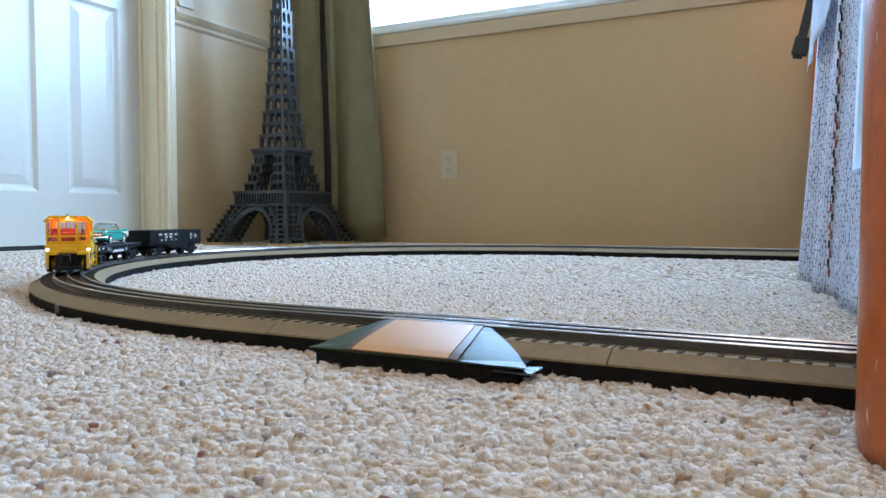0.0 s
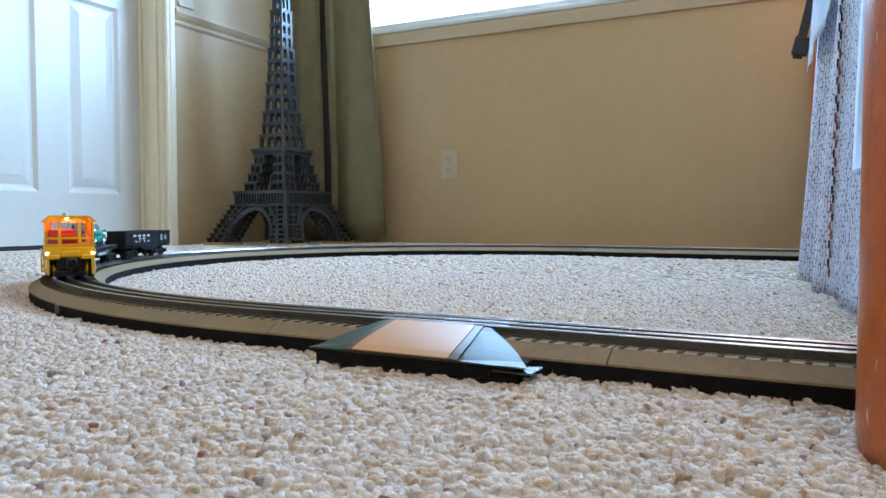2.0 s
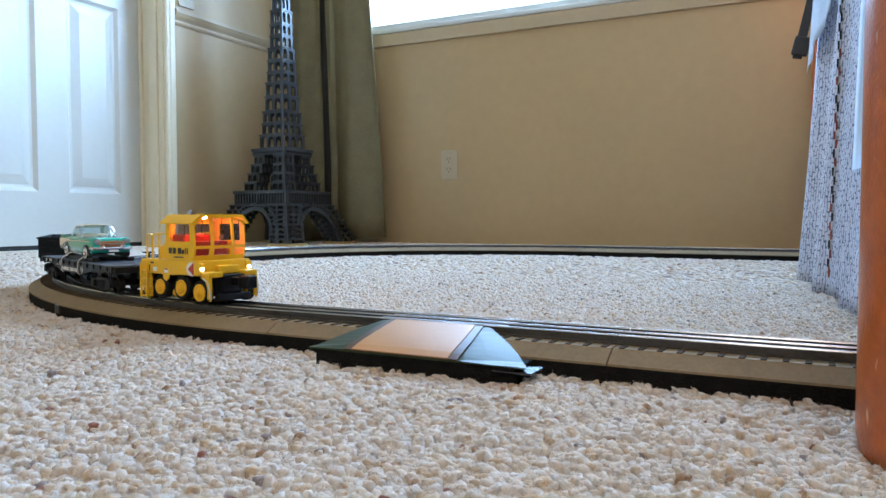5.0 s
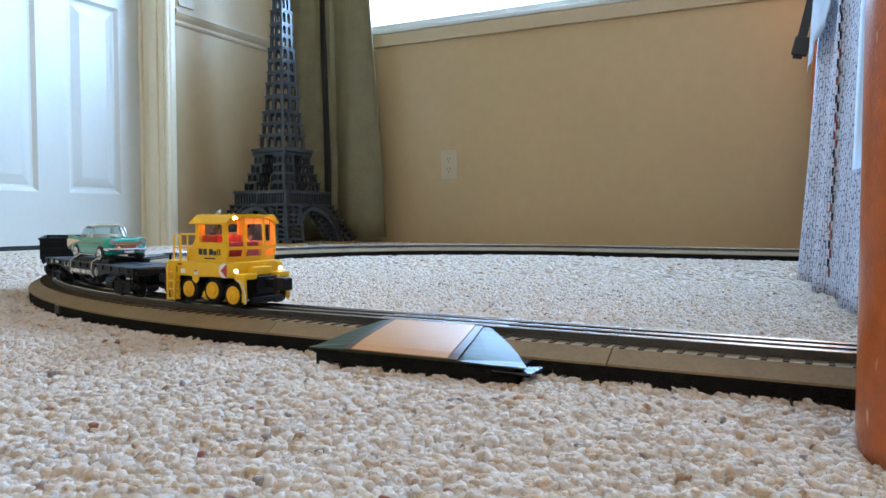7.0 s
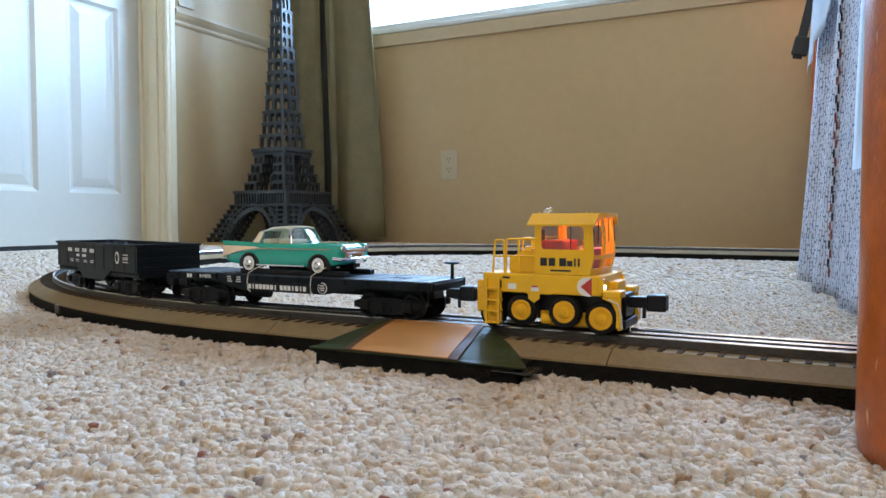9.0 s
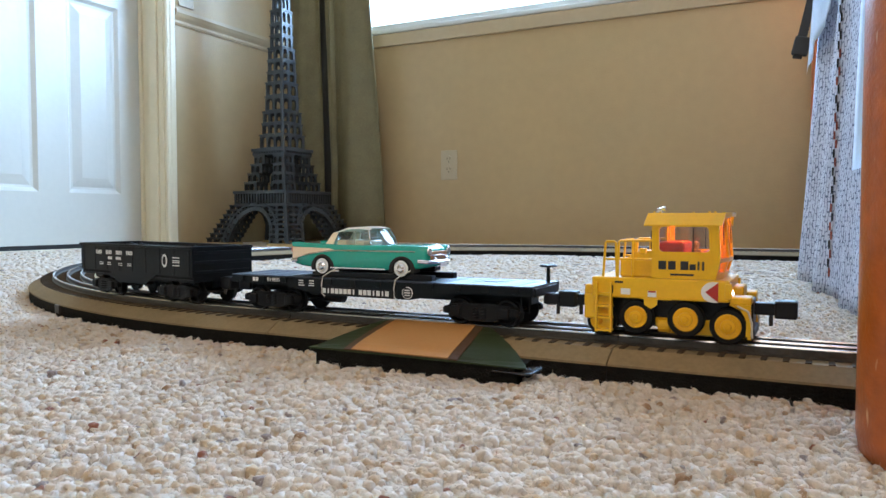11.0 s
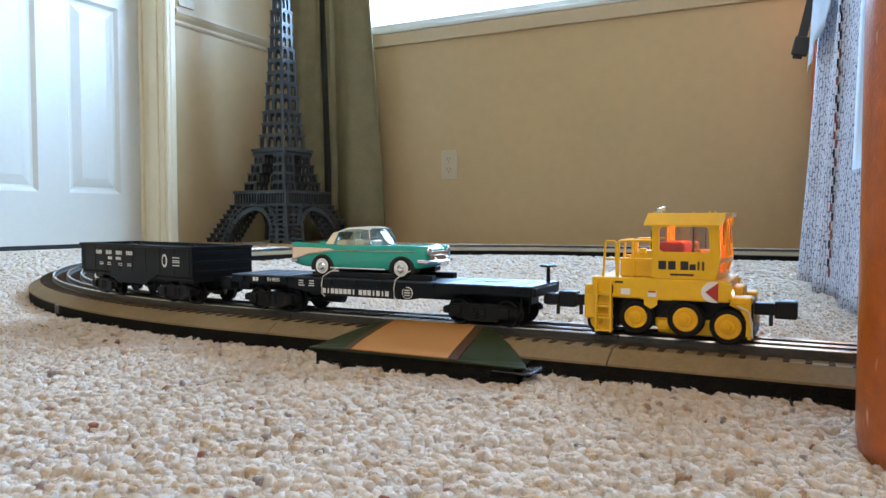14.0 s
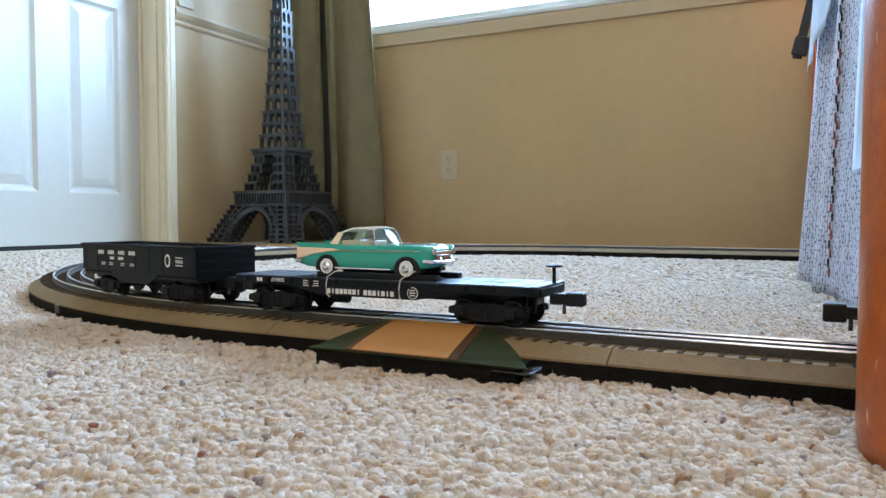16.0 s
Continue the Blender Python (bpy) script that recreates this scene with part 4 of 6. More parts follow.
# -- the yellow shunter
SHUNTER = tagged(empty("shunter"), "yellow toy rail shunter with a lit glazed cab and headlights", "toy locomotive")
HW = 0.0272
body = part("body", box(bmesh.new(), -0.0420, 0.0365, -HW, HW, 0.0238, 0.0362, 0.0010), M_YELLOW, SHUNTER)
bm = bmesh.new()
box(bm, -0.0425, 0.0430, -0.0150, 0.0150, 0.0065, 0.0236, 0.0008)
part("underframe", bm, M_BLACK, SHUNTER, "black chassis between the wheels")
part("rear_box", one_box(-0.0475, -0.0400, -0.0245, 0.0245, 0.0100, 0.0290, 0.0012), M_YELLOW, SHUNTER)
for k in (-1, 1):
    part("side_skirt", prism(bmesh.new(), [(-0.0125, 0.0242), (0.0050, 0.0242), (0.0050, 0.0236), (-0.0030, 0.0236), (-0.0032, 0.0205), (-0.0066, 0.0180), (-0.0105, 0.0205), (-0.0107, 0.0236), (-0.0125, 0.0236)], "y", k * HW - 0.0012 * (k > 0), k * HW + 0.0012 * (k < 0)), M_YELLOW, SHUNTER)
    gear = part("gear_case", prism(bmesh.new(), [(-0.0060, 0.0120), (0.0330, 0.0120), (0.0330, 0.0060), (0.0270, 0.0030), (0.0010, 0.0030), (-0.0060, 0.0070)], "y", k * 0.0151, k * 0.0166, 0.0004), M_YELLOW, SHUNTER)
    part("tank", cyl(bmesh.new(), (-0.0035, k * 0.0195, 0.0078), (0.0040, k * 0.0195, 0.0078), 0.0040, None, 16, 0.0006), M_YELLOW_HUB, gear)
# nose box, buffer beam, fenders
bm = bmesh.new()
box(bm, 0.0365, 0.0478, -0.0256, -0.0112, 0.0226, 0.0272, 0.0010)
box(bm, 0.0365, 0.0478, 0.0112, 0.0256, 0.0226, 0.0272, 0.0010)
box(bm, 0.0365, 0.0425, -0.0105, 0.0105, 0.0250, 0.0320, 0.0010)
part("nose_box", bm, M_YELLOW, SHUNTER)
bm = bmesh.new()
box(bm, 0.0440, 0.0478, -0.0110, 0.0110, 0.0100, 0.0245, 0.0006)
part("coupler_pocket", bm, M_BLACK, SHUNTER)
part("buffer_beam", one_box(0.0435, 0.0490, -0.0170, 0.0170, 0.0030, 0.0085, 0.0010), M_BLACK, SHUNTER, "black buffer beam")
for k in (-1, 1):
    pts = [(0.0365, k * 0.0240, 0.0232), (0.0425, k * 0.0242, 0.0205), (0.0455, k * 0.0244, 0.0160), (0.0470, k * 0.0244, 0.0090), (0.0468, k * 0.0240, 0.0035)]
    part("fender_pipe", tube(bmesh.new(), pts, 0.0011), M_YELLOW_HUB, SHUNTER)
    bm = bmesh.new()
    prism(bm, [(0.0405, 0.0228), (0.0475, 0.0228), (0.0475, 0.0050), (0.0450, 0.0050), (0.0452, 0.0140), (0.0430, 0.0190)], "y", k * 0.0255, k * 0.0225)
    part("fender", bm, M_YELLOW, SHUNTER)
# headlights
for k in (-1, 1):
    h = part("headlight", one_box(0.0340, 0.0378, k * 0.0246 - 0.0032, k * 0.0246 + 0.0032, 0.0258, 0.0345, 0.0006), M_YELLOW, SHUNTER)
    part("lens", one_box(0.0376, 0.0380, k * 0.0246 - 0.0018, k * 0.0246 + 0.0018, 0.0282, 0.0306, 0.0006), M_LAMP, h, "glowing white lens")
# cab: sides, front facets, back, roof
CZ0, CZ1, CW, CX = 0.0362, 0.0676, 0.0268, -0.0066
CTOP, CSIDE = 0.0726, 0.0690      # cab height in the middle and at the sides
cab = part("cab", one_box(CX + 0.0006, 0.0285, -CW + 0.0017, CW - 0.0017, CZ0 + 0.0001, CZ0 + 0.0012), M_YELLOW, SHUNTER)
for k in (-1, 1):
    bm = bmesh.new()
    y = k * CW
    quad = [(CX, y, 0.0488), (0.0314, y, 0.0488), (0.0302, y, CSIDE), (CX, y, CSIDE)]
    if k > 0:
        quad = [quad[1], quad[0], quad[3], quad[2]]
    inner, n = framed(bm, quad, 0.11 if k < 0 else 0.15, 0.15 if k < 0 else 0.11, 0.153, 0.129, 0.0014)
    prism(bm, [(CX, CZ0 + 0.0002), (0.0290, CZ0 + 0.0002), (0.0314, 0.0488), (CX, 0.0488)], "y", y, y - k * 0.0014)
    wall = part("cab_side", bm, M_YELLOW, cab)
    pane_at("side_window", inner, n, cab, M_CABGLASS)
    # rounded corners of the window opening
    bm = bmesh.new()
    cc = sum(inner, Vector()) / 4
    for q in inner:
        dx, dz = math.copysign(0.0022, cc.x - q.x), math.copysign(0.0022, cc.z - q.z)
        curve = [(q.x + dx * (1 - math.sin(math.radians(a))), q.z + dz * (1 - math.cos(math.radians(a)))) for a in range(0, 91, 18)]
        prism(bm, [(q.x - dx * 0.2, q.z - dz * 0.2)] + curve, "y", y - k * 0.0001, y - k * 0.0013)
    part("window_corner", bm, M_YELLOW, cab)
    mid = (inner[0] + inner[1]) / 2
    part("window_bar", one_box(mid.x + 0.0048, mid.x + 0.0053, y - k * 0.0012 - 0.0003, y - k * 0.0012 + 0.0003, inner[0].z, inner[2].z), M_BLACK, cab)
TOPX = ((0.0300, -CW), (0.0326, -0.0110), (0.0326, 0.0110), (0.0300, CW))
MIDX = ((0.0314, -CW), (0.0346, -0.0110), (0.0346, 0.0110), (0.0314, CW))
LOWX = ((0.0290, -CW), (0.0312, -0.0110), (0.0312, 0.0110), (0.0290, CW))
for a in range(3):
    bm = bmesh.new()
    b = a + 1
    quad = [(*MIDX[a], 0.0478), (*MIDX[b], 0.0478), (*TOPX[b], CTOP if b < 3 else CSIDE), (*TOPX[a], CTOP if a > 0 else CSIDE)]
    inner, n = framed(bm, quad, 0.075, 0.075, 0.035, 0.045, 0.0013)
    low = [(*LOWX[a], CZ0), (*LOWX[b], CZ0), (*MIDX[b], 0.0478), (*MIDX[a], 0.0478)]
    inner2, n2 = framed(bm, low, 0.11, 0.11, 0.34, 0.16, 0.0013)
    part("cab_front", bm, M_YELLOW, cab)
    pane_at("front_window", inner, n, cab, M_CABGLASS)
    pane_at("lower_window", inner2, n2, cab, M_CABGLASS)
    if a != 1:
        o, i_ = (3, 2) if a == 0 else (2, 3)
        q = [Vector(p) for p in quad]
        low_q = q[0] if a == 0 else q[1]
        tri = [q[o], q[o].lerp(q[i_], 0.60), q[o].lerp(low_q, 0.22)]
        nn = n.normalized()
        bm = bmesh.new()
        f1, f2 = [bm.verts.new(p + nn * 0.0002) for p in tri], [bm.verts.new(p - nn * 0.0012) for p in tri]
        bm.faces.new(f1), bm.faces.new(f2[::-1])
        for e in range(3):
            bm.faces.new((f1[e], f2[e], f2[(e + 1) % 3], f1[(e + 1) % 3]))
        part("corner_plate", bm, M_YELLOW, cab)
    # wiper
    c0 = (inner[2] + inner[3]) / 2 + n * 0.4
    c1 = inner[0] * 0.45 + inner[1] * 0.2 + inner[2] * 0.15 + inner[3] * 0.2 + n * 0.4
    part("wiper", tube(bmesh.new(), (c0, c1), 0.0003, 6), M_BLACK, cab)
bm = bmesh.new()
quad = [(CX + 0.0001, CW - 0.0016, 0.0488), (CX + 0.0001, -CW + 0.0016, 0.0488), (CX + 0.0001, -CW + 0.0016, CSIDE), (CX + 0.0001, CW - 0.0016, CSIDE)]
inner, n = framed(bm, quad, 0.14, 0.14, 0.12, 0.13, 0.0013)
box(bm, CX, CX + 0.0013, -CW + 0.0016, CW - 0.0016, CZ0, 0.0488)
part("cab_back", bm, M_YELLOW, cab)
pane_at("rear_window", inner, n, cab, M_CABGLASS)
# roof: a thin plate, with sloping valances over the sides and the back
bm = bmesh.new()
prism(bm, [(-0.0098, -0.0222), (0.0323, -0.0222), (0.0345, -0.0112), (0.0345, 0.0112), (0.0323, 0.0222), (-0.0098, 0.0222)], "z", 0.0728, 0.0744, 0.0003)
roof = part("roof", bm, M_YELLOW, SHUNTER)
for k in (-1, 1):
    bm = bmesh.new()
    rings = []
    for x0, top in ((-0.0098, -0.0098), (0.0324, 0.0336)):
        rings.append([(top, k * 0.0222, 0.0744), (x0 - (0.0010 if x0 < 0 else 0), k * 0.0298, 0.0676), (x0 - (0.0010 if x0 < 0 else 0), k * 0.0298, 0.0667), (x0, k * 0.0282, 0.0667), (top, k * 0.0212, 0.0730)])
    vs_ = [[bm.verts.new(p) for p in r] for r in rings]
    for i in range(5):
        bm.faces.new((vs_[0][i], vs_[0][(i + 1) % 5], vs_[1][(i + 1) % 5], vs_[1][i]))
    bm.faces.new(vs_[0][::-1]), bm.faces.new(vs_[1])
    bmesh.ops.recalc_face_normals(bm, faces=bm.faces)
    part("side_valance", bm, M_YELLOW, roof)
part("back_valance", prism(bmesh.new(), [(-0.0098, 0.0741), (-0.0109, 0.0667), (-0.0085, 0.0667), (-0.0085, 0.0728)], "y", -0.0226, 0.0226), M_YELLOW, roof)
part("roof_edge", prism(bmesh.new(), [(0.0314, -0.0224), (0.0334, -0.0224), (0.0357, -0.0114), (0.0357, 0.0114), (0.0334, 0.0224), (0.0314, 0.0224), (0.0330, 0.0110), (0.0330, -0.0110)], "z", 0.0722, 0.0747), M_YELLOW, roof)
for x, y in ((-0.007, -0.018), (-0.004, -0.015), (0.024, -0.018), (0.027, -0.016), (0.010, 0.018)):
    part("roof_bolt", cyl(bmesh.new(), (x, y, 0.0742), (x, y, 0.0754), 0.0007, None, 8), M_YELLOW, roof)
part("beacon_bracket", one_box(-0.0085, -0.0050, -0.006, -0.002, 0.0743, 0.0762, 0.0004), M_CHROME, roof)
part("horn", cyl(bmesh.new(), (-0.0075, -0.004, 0.0768), (-0.0030, -0.004, 0.0772), 0.0007, 0.0014, 12), M_CHROME, roof, "small chrome horn")
# cab inside
part("seat", one_box(-0.0040, 0.0110, -0.0225, 0.0080, 0.0374, 0.0575, 0.0014), M_RED, cab, "red driver's seat")
part("console", one_box(0.0190, 0.0260, -0.0200, 0.0120, 0.0374, 0.0520, 0.0010), M_RED, cab, "red control console")
bm = lathe(bmesh.new(), [(0.0030, 0.0), (0.0040, 0.006), (0.0032, 0.0095), (0.0014, 0.0102), (0.0022, 0.0118), (0.0022, 0.0138), (0.0010, 0.0150)], 12)
part("toy_figure", bm, M_DOLL, cab, "plain dark seated toy figure", pose(0.0120, 0.0165, 0.0420), True)
part("lamp_bulb", lathe(bmesh.new(), [(0.0004, 0.0), (0.0013, 0.0006), (0.0013, 0.0016), (0.0006, 0.0020)], 14, pose(0.0130, -0.002, 0.0702)), M_BULB, cab, "glowing warm cab bulb")
# engine hood behind the cab
bm = bmesh.new()
prism(bm, [(-0.0067, 0.0360), (-0.0067, 0.0520), (-0.0165, 0.0515), (-0.0215, 0.0478), (-0.0265, 0.0470), (-0.0265, 0.0360)], "y", -0.0200, 0.0200, 0.0007)
box(bm, -0.0150, -0.0110, -0.0215, -0.0170, 0.0500, 0.0535, 0.0006)
part("engine_hood", bm, M_YELLOW, SHUNTER)
part("exhaust", cyl(bmesh.new(), (-0.0125, 0.006, 0.0515), (-0.0125, 0.006, 0.0635), 0.0013, None, 12), M_WHEEL, SHUNTER, "dark metal exhaust stack")
# hand rails, ladders, rear boxes
for k in (-1, 1):
    y = k * 0.0255
    bm = bmesh.new()
    tube(bm, [(-0.0066, y, 0.0582), (-0.0250, y, 0.0580), (-0.0262, y, 0.0570), (-0.0266, y, 0.0362)], 0.00075)
    tube(bm, [(-0.0178, y, 0.0582), (-0.0178, y, 0.0362)], 0.00075)
    tube(bm, [(-0.0066, y, 0.0472), (-0.0266, y, 0.0470)], 0.00065)
    part("hand_rail", bm, M_YELLOW, SHUNTER)
    bm = bmesh.new()
    tube(bm, [(-0.0355, y, 0.0362), (-0.0342, y, 0.0565), (-0.0334, y, 0.0574), (-0.0288, y, 0.0574), (-0.0279, y, 0.0565), (-0.0272, y, 0.0362)], 0.00075)
    tube(bm, [(-0.0348, y, 0.0468), (-0.0276, y, 0.0468)], 0.00065)
    part("grab_rail", bm, M_YELLOW, SHUNTER)
    st = part("ladder", one_box(-0.0392, -0.0378, k * 0.0295 - 0.0008, k * 0.0295 + 0.0008, 0.0030, 0.0330), M_YELLOW, SHUNTER)
    part("ladder_rail", one_box(-0.0306, -0.0292, k * 0.0295 - 0.0008, k * 0.0295 + 0.0008, 0.0030, 0.0330), M_YELLOW, st)
    for z in (0.0035, 0.0110, 0.0180, 0.0255):
        part("step", one_box(-0.0392, -0.0292, k * 0.0270 - 0.0030, k * 0.0270 + 0.0030, z, z + 0.0012), M_YELLOW, st)
    part("step_back", one_box(-0.0386, -0.0298, k * 0.0245 - 0.0004, k * 0.0245 + 0.0004, 0.0035, 0.0330), M_YELLOW, st)
    part("marker_lamp", one_box(-0.0470, -0.0410, k * 0.0215 - 0.0035, k * 0.0215 + 0.0035, 0.0252, 0.0310, 0.0008), M_YELLOW_HUB, SHUNTER, "orange rear marker lamp")
    # printed marks
    for x, w, zt in ((-0.0004, 0.0044, 0.0466), (0.0050, 0.0042, 0.0466), (0.0120, 0.0044, 0.0466), (0.0165, 0.0034, 0.0450), (0.0197, 0.0011, 0.0466), (0.0222, 0.0012, 0.0466)):
        xm = x if k < 0 else 0.0222 - 0.0004 - x
        part("name_bar", one_box(xm - w / 2, xm + w / 2, *sorted((k * (CW + 0.0001), k * (CW + 0.0003))), 0.0416, zt), M_DECAL_B, SHUNTER)
    bars("small_print", ((0.0106, 0.0388, 0.0130),), M_DECAL_B, SHUNTER, k, k * (CW + 0.0001), 0.0011)
    bars("number_bar", ((-0.0255, 0.0333, 0.0050),), M_DECAL_B, SHUNTER, k, k * (HW + 0.0001), 0.0013)
    bars("notice", ((-0.0215, 0.0278, 0.0056), (-0.0060, 0.0270, 0.0050)), M_DECAL_W, SHUNTER, k, k * (HW + 0.0001), 0.0036)
    bars("notice_print", ((-0.0060, 0.0283, 0.0044),), M_RED, SHUNTER, k, k * (HW + 0.0003), 0.0010)
    bm = bmesh.new()
    pts = [(0.0306, 0.0352)] + [(0.0275 - 0.0062 * math.sin(math.radians(a)), 0.0294 + 0.0058 * math.cos(math.radians(a))) for a in range(0, 181, 20)] + [(0.0306, 0.0236)]
    prism(bm, pts, "y", k * (HW + 0.0001), k * (HW + 0.0003))
    part("white_emblem", bm, M_DECAL_W, SHUNTER)
    part("red_triangle", prism(bmesh.new(), [(0.0306, 0.0350), (0.0236, 0.0294), (0.0306, 0.0238)], "y", k * (HW + 0.0003), k * (HW + 0.0005)), M_RED, SHUNTER)
    part("slot", one_box(-0.0298, -0.0288, k * (HW + 0.0001) - 0.0001, k * (HW + 0.0001) + 0.0001, 0.0262, 0.0312), M_DARK, SHUNTER)
    part("hose", tube(bmesh.new(), [(0.0405, k * 0.0262, 0.0222), (0.0462, k * 0.0262, 0.0195), (0.0482, k * 0.0258, 0.0130), (0.0484, k * 0.0245, 0.0045)], 0.0006), M_CORD, SHUNTER, "pale air hose")
coupler(SHUNTER, 0.0470, 1, 0.0235, 0.0188)
coupler(SHUNTER, -0.0470, -1, 0.0235, 0.0188)


def road_wheel(r, hub):
    """A wheel about y, standing at its own centre."""
    w = part("wheel", lathe(bmesh.new(), [(r * 0.62, -0.0035), (r * 0.92, -0.0035), (r, -0.0022), (r, 0.0022), (r * 0.92, 0.0035), (r * 0.62, 0.0035)], 28, pose(0, 0, 0, 90, 0, 0)), M_TYRE, SHUNTER, "", None, False)
    for k in (-1, 1):
        part("rim", lathe(bmesh.new(), [(hub, 0.0), (hub, 0.0012), (hub * 0.92, 0.0016), (hub * 0.60, 0.0010), (hub * 0.55, 0.0022), (hub * 0.30, 0.0026), (hub * 0.26, 0.0034), (hub * 0.1, 0.0036)], 24, pose(0, k * 0.0030, 0, -90 * k, 0, 0)), M_YELLOW_HUB, w, "orange-yellow wheel hub")
        for i in range(6):
            a = math.radians(60 * i)
            part("nut", cyl(bmesh.new(), (hub * 0.76 * math.cos(a), k * 0.0040, hub * 0.76 * math.sin(a)), (hub * 0.76 * math.cos(a), k * 0.0050, hub * 0.76 * math.sin(a)), hub * 0.07, None, 6), M_YELLOW_HUB, w)
    return w


SHUNTER_WHEELS = []
for x, z, r, hub, y in ((-0.0375, 0.0088, 0.0088, 0.0062, 0.0190), (-0.0155, 0.0128, 0.0102, 0.0066, 0.0228), (0.0128, 0.0130, 0.0104, 0.0070, 0.0228), (0.0358, 0.0102, 0.0102, 0.0072, 0.0222)):
    for k in (-1, 1):
        SHUNTER_WHEELS.append((road_wheel(r, hub), x, k * y, z, r))


# -- wagon trucks
def wagon_truck(parent, x):
    """A four-wheel truck with its own wheelsets; its origin is the pivot at rail height."""
    t = part("truck", one_box(-0.0070, 0.0070, -0.0215, 0.0215, 0.0085, 0.0145, 0.0010), M_TRUCK, parent, "black cast four-wheel truck", pose(x, 0, 0))
    sets = []
    for k in (-1, 1):
        bm = bmesh.new()
        prism(bm, [(-0.0275, 0.0075), (-0.0275, 0.0118), (-0.0215, 0.0135), (-0.0090, 0.0148), (0.0090, 0.0148), (0.0215, 0.0135), (0.0275, 0.0118), (0.0275, 0.0075), (0.0205, 0.0070), (0.0085, 0.0030), (-0.0085, 0.0030), (-0.0205, 0.0070)], "y", k * 0.0205, k * 0.0240, 0.0006)
        part("side_frame", bm, M_TRUCK, t)
        for s in (-1, 1):
            part("journal_box", one_box(s * 0.0175 - 0.0036, s * 0.0175 + 0.0036, k * 0.0240 - 0.0022, k * 0.0240 + 0.0022, 0.0058, 0.0126, 0.0008), M_TRUCK, t)
        bm = bmesh.new()
        for q in (-0.0028, 0.0028):
            for z in (0.0052, 0.0072, 0.0092, 0.0112):
                cyl(bm, (q, k * 0.0235, z), (q, k * 0.0235, z + 0.0011), 0.0021, None, 12)
        part("spring", bm, M_TRUCK, t)
    for s in (-1, 1):
        w = part("wheelset", cyl(bmesh.new(), (0, -0.0215, 0), (0, 0.0215, 0), 0.0013, None, 10), M_WHEEL, t, "dark metal wheelset", pose(s * 0.0175, 0, 0.0088))
        for k in (-1, 1):
            part("wheel", lathe(bmesh.new(), [(0.0030, -0.0010), (0.0100, -0.0016), (0.0102, -0.0006), (0.0088, 0.0000), (0.0086, 0.0032), (0.0070, 0.0034), (0.0060, 0.0018), (0.0030, 0.0022)], 24, pose(0, k * 0.0155, 0, -90 * k, 0, 0)), M_TRUCK, w)
        sets.append((w, s * 0.0175))
    return t, x, sets


# -- flat wagon
FLATCAR = tagged(empty("flat_wagon"), "black toy flat wagon carrying a model car, with white print", "toy wagon")
FLAT_BACK, FLAT_HALF = 0.1000, 0.0880
FL, FW, DZ2 = 0.1260, 0.0265, 0.0277
bm = bmesh.new()
nb = 42
for i in range(nb):
    x0 = -FL + 2 * FL * i / nb
    box(bm, x0 + 0.00015, x0 + 2 * FL / nb - 0.00015, -FW, FW, DZ2 - 0.0012, DZ2 - 0.0002 * (i % 3 == 1))
part("deck_planks", bm, M_DECK, FLATCAR, "dark planked deck with a blue sheen")
part("deck", one_box(-FL + 0.0004, FL - 0.0004, -FW + 0.0006, FW - 0.0006, DZ2 - 0.0042, DZ2 - 0.0013), M_WAGON, FLATCAR)
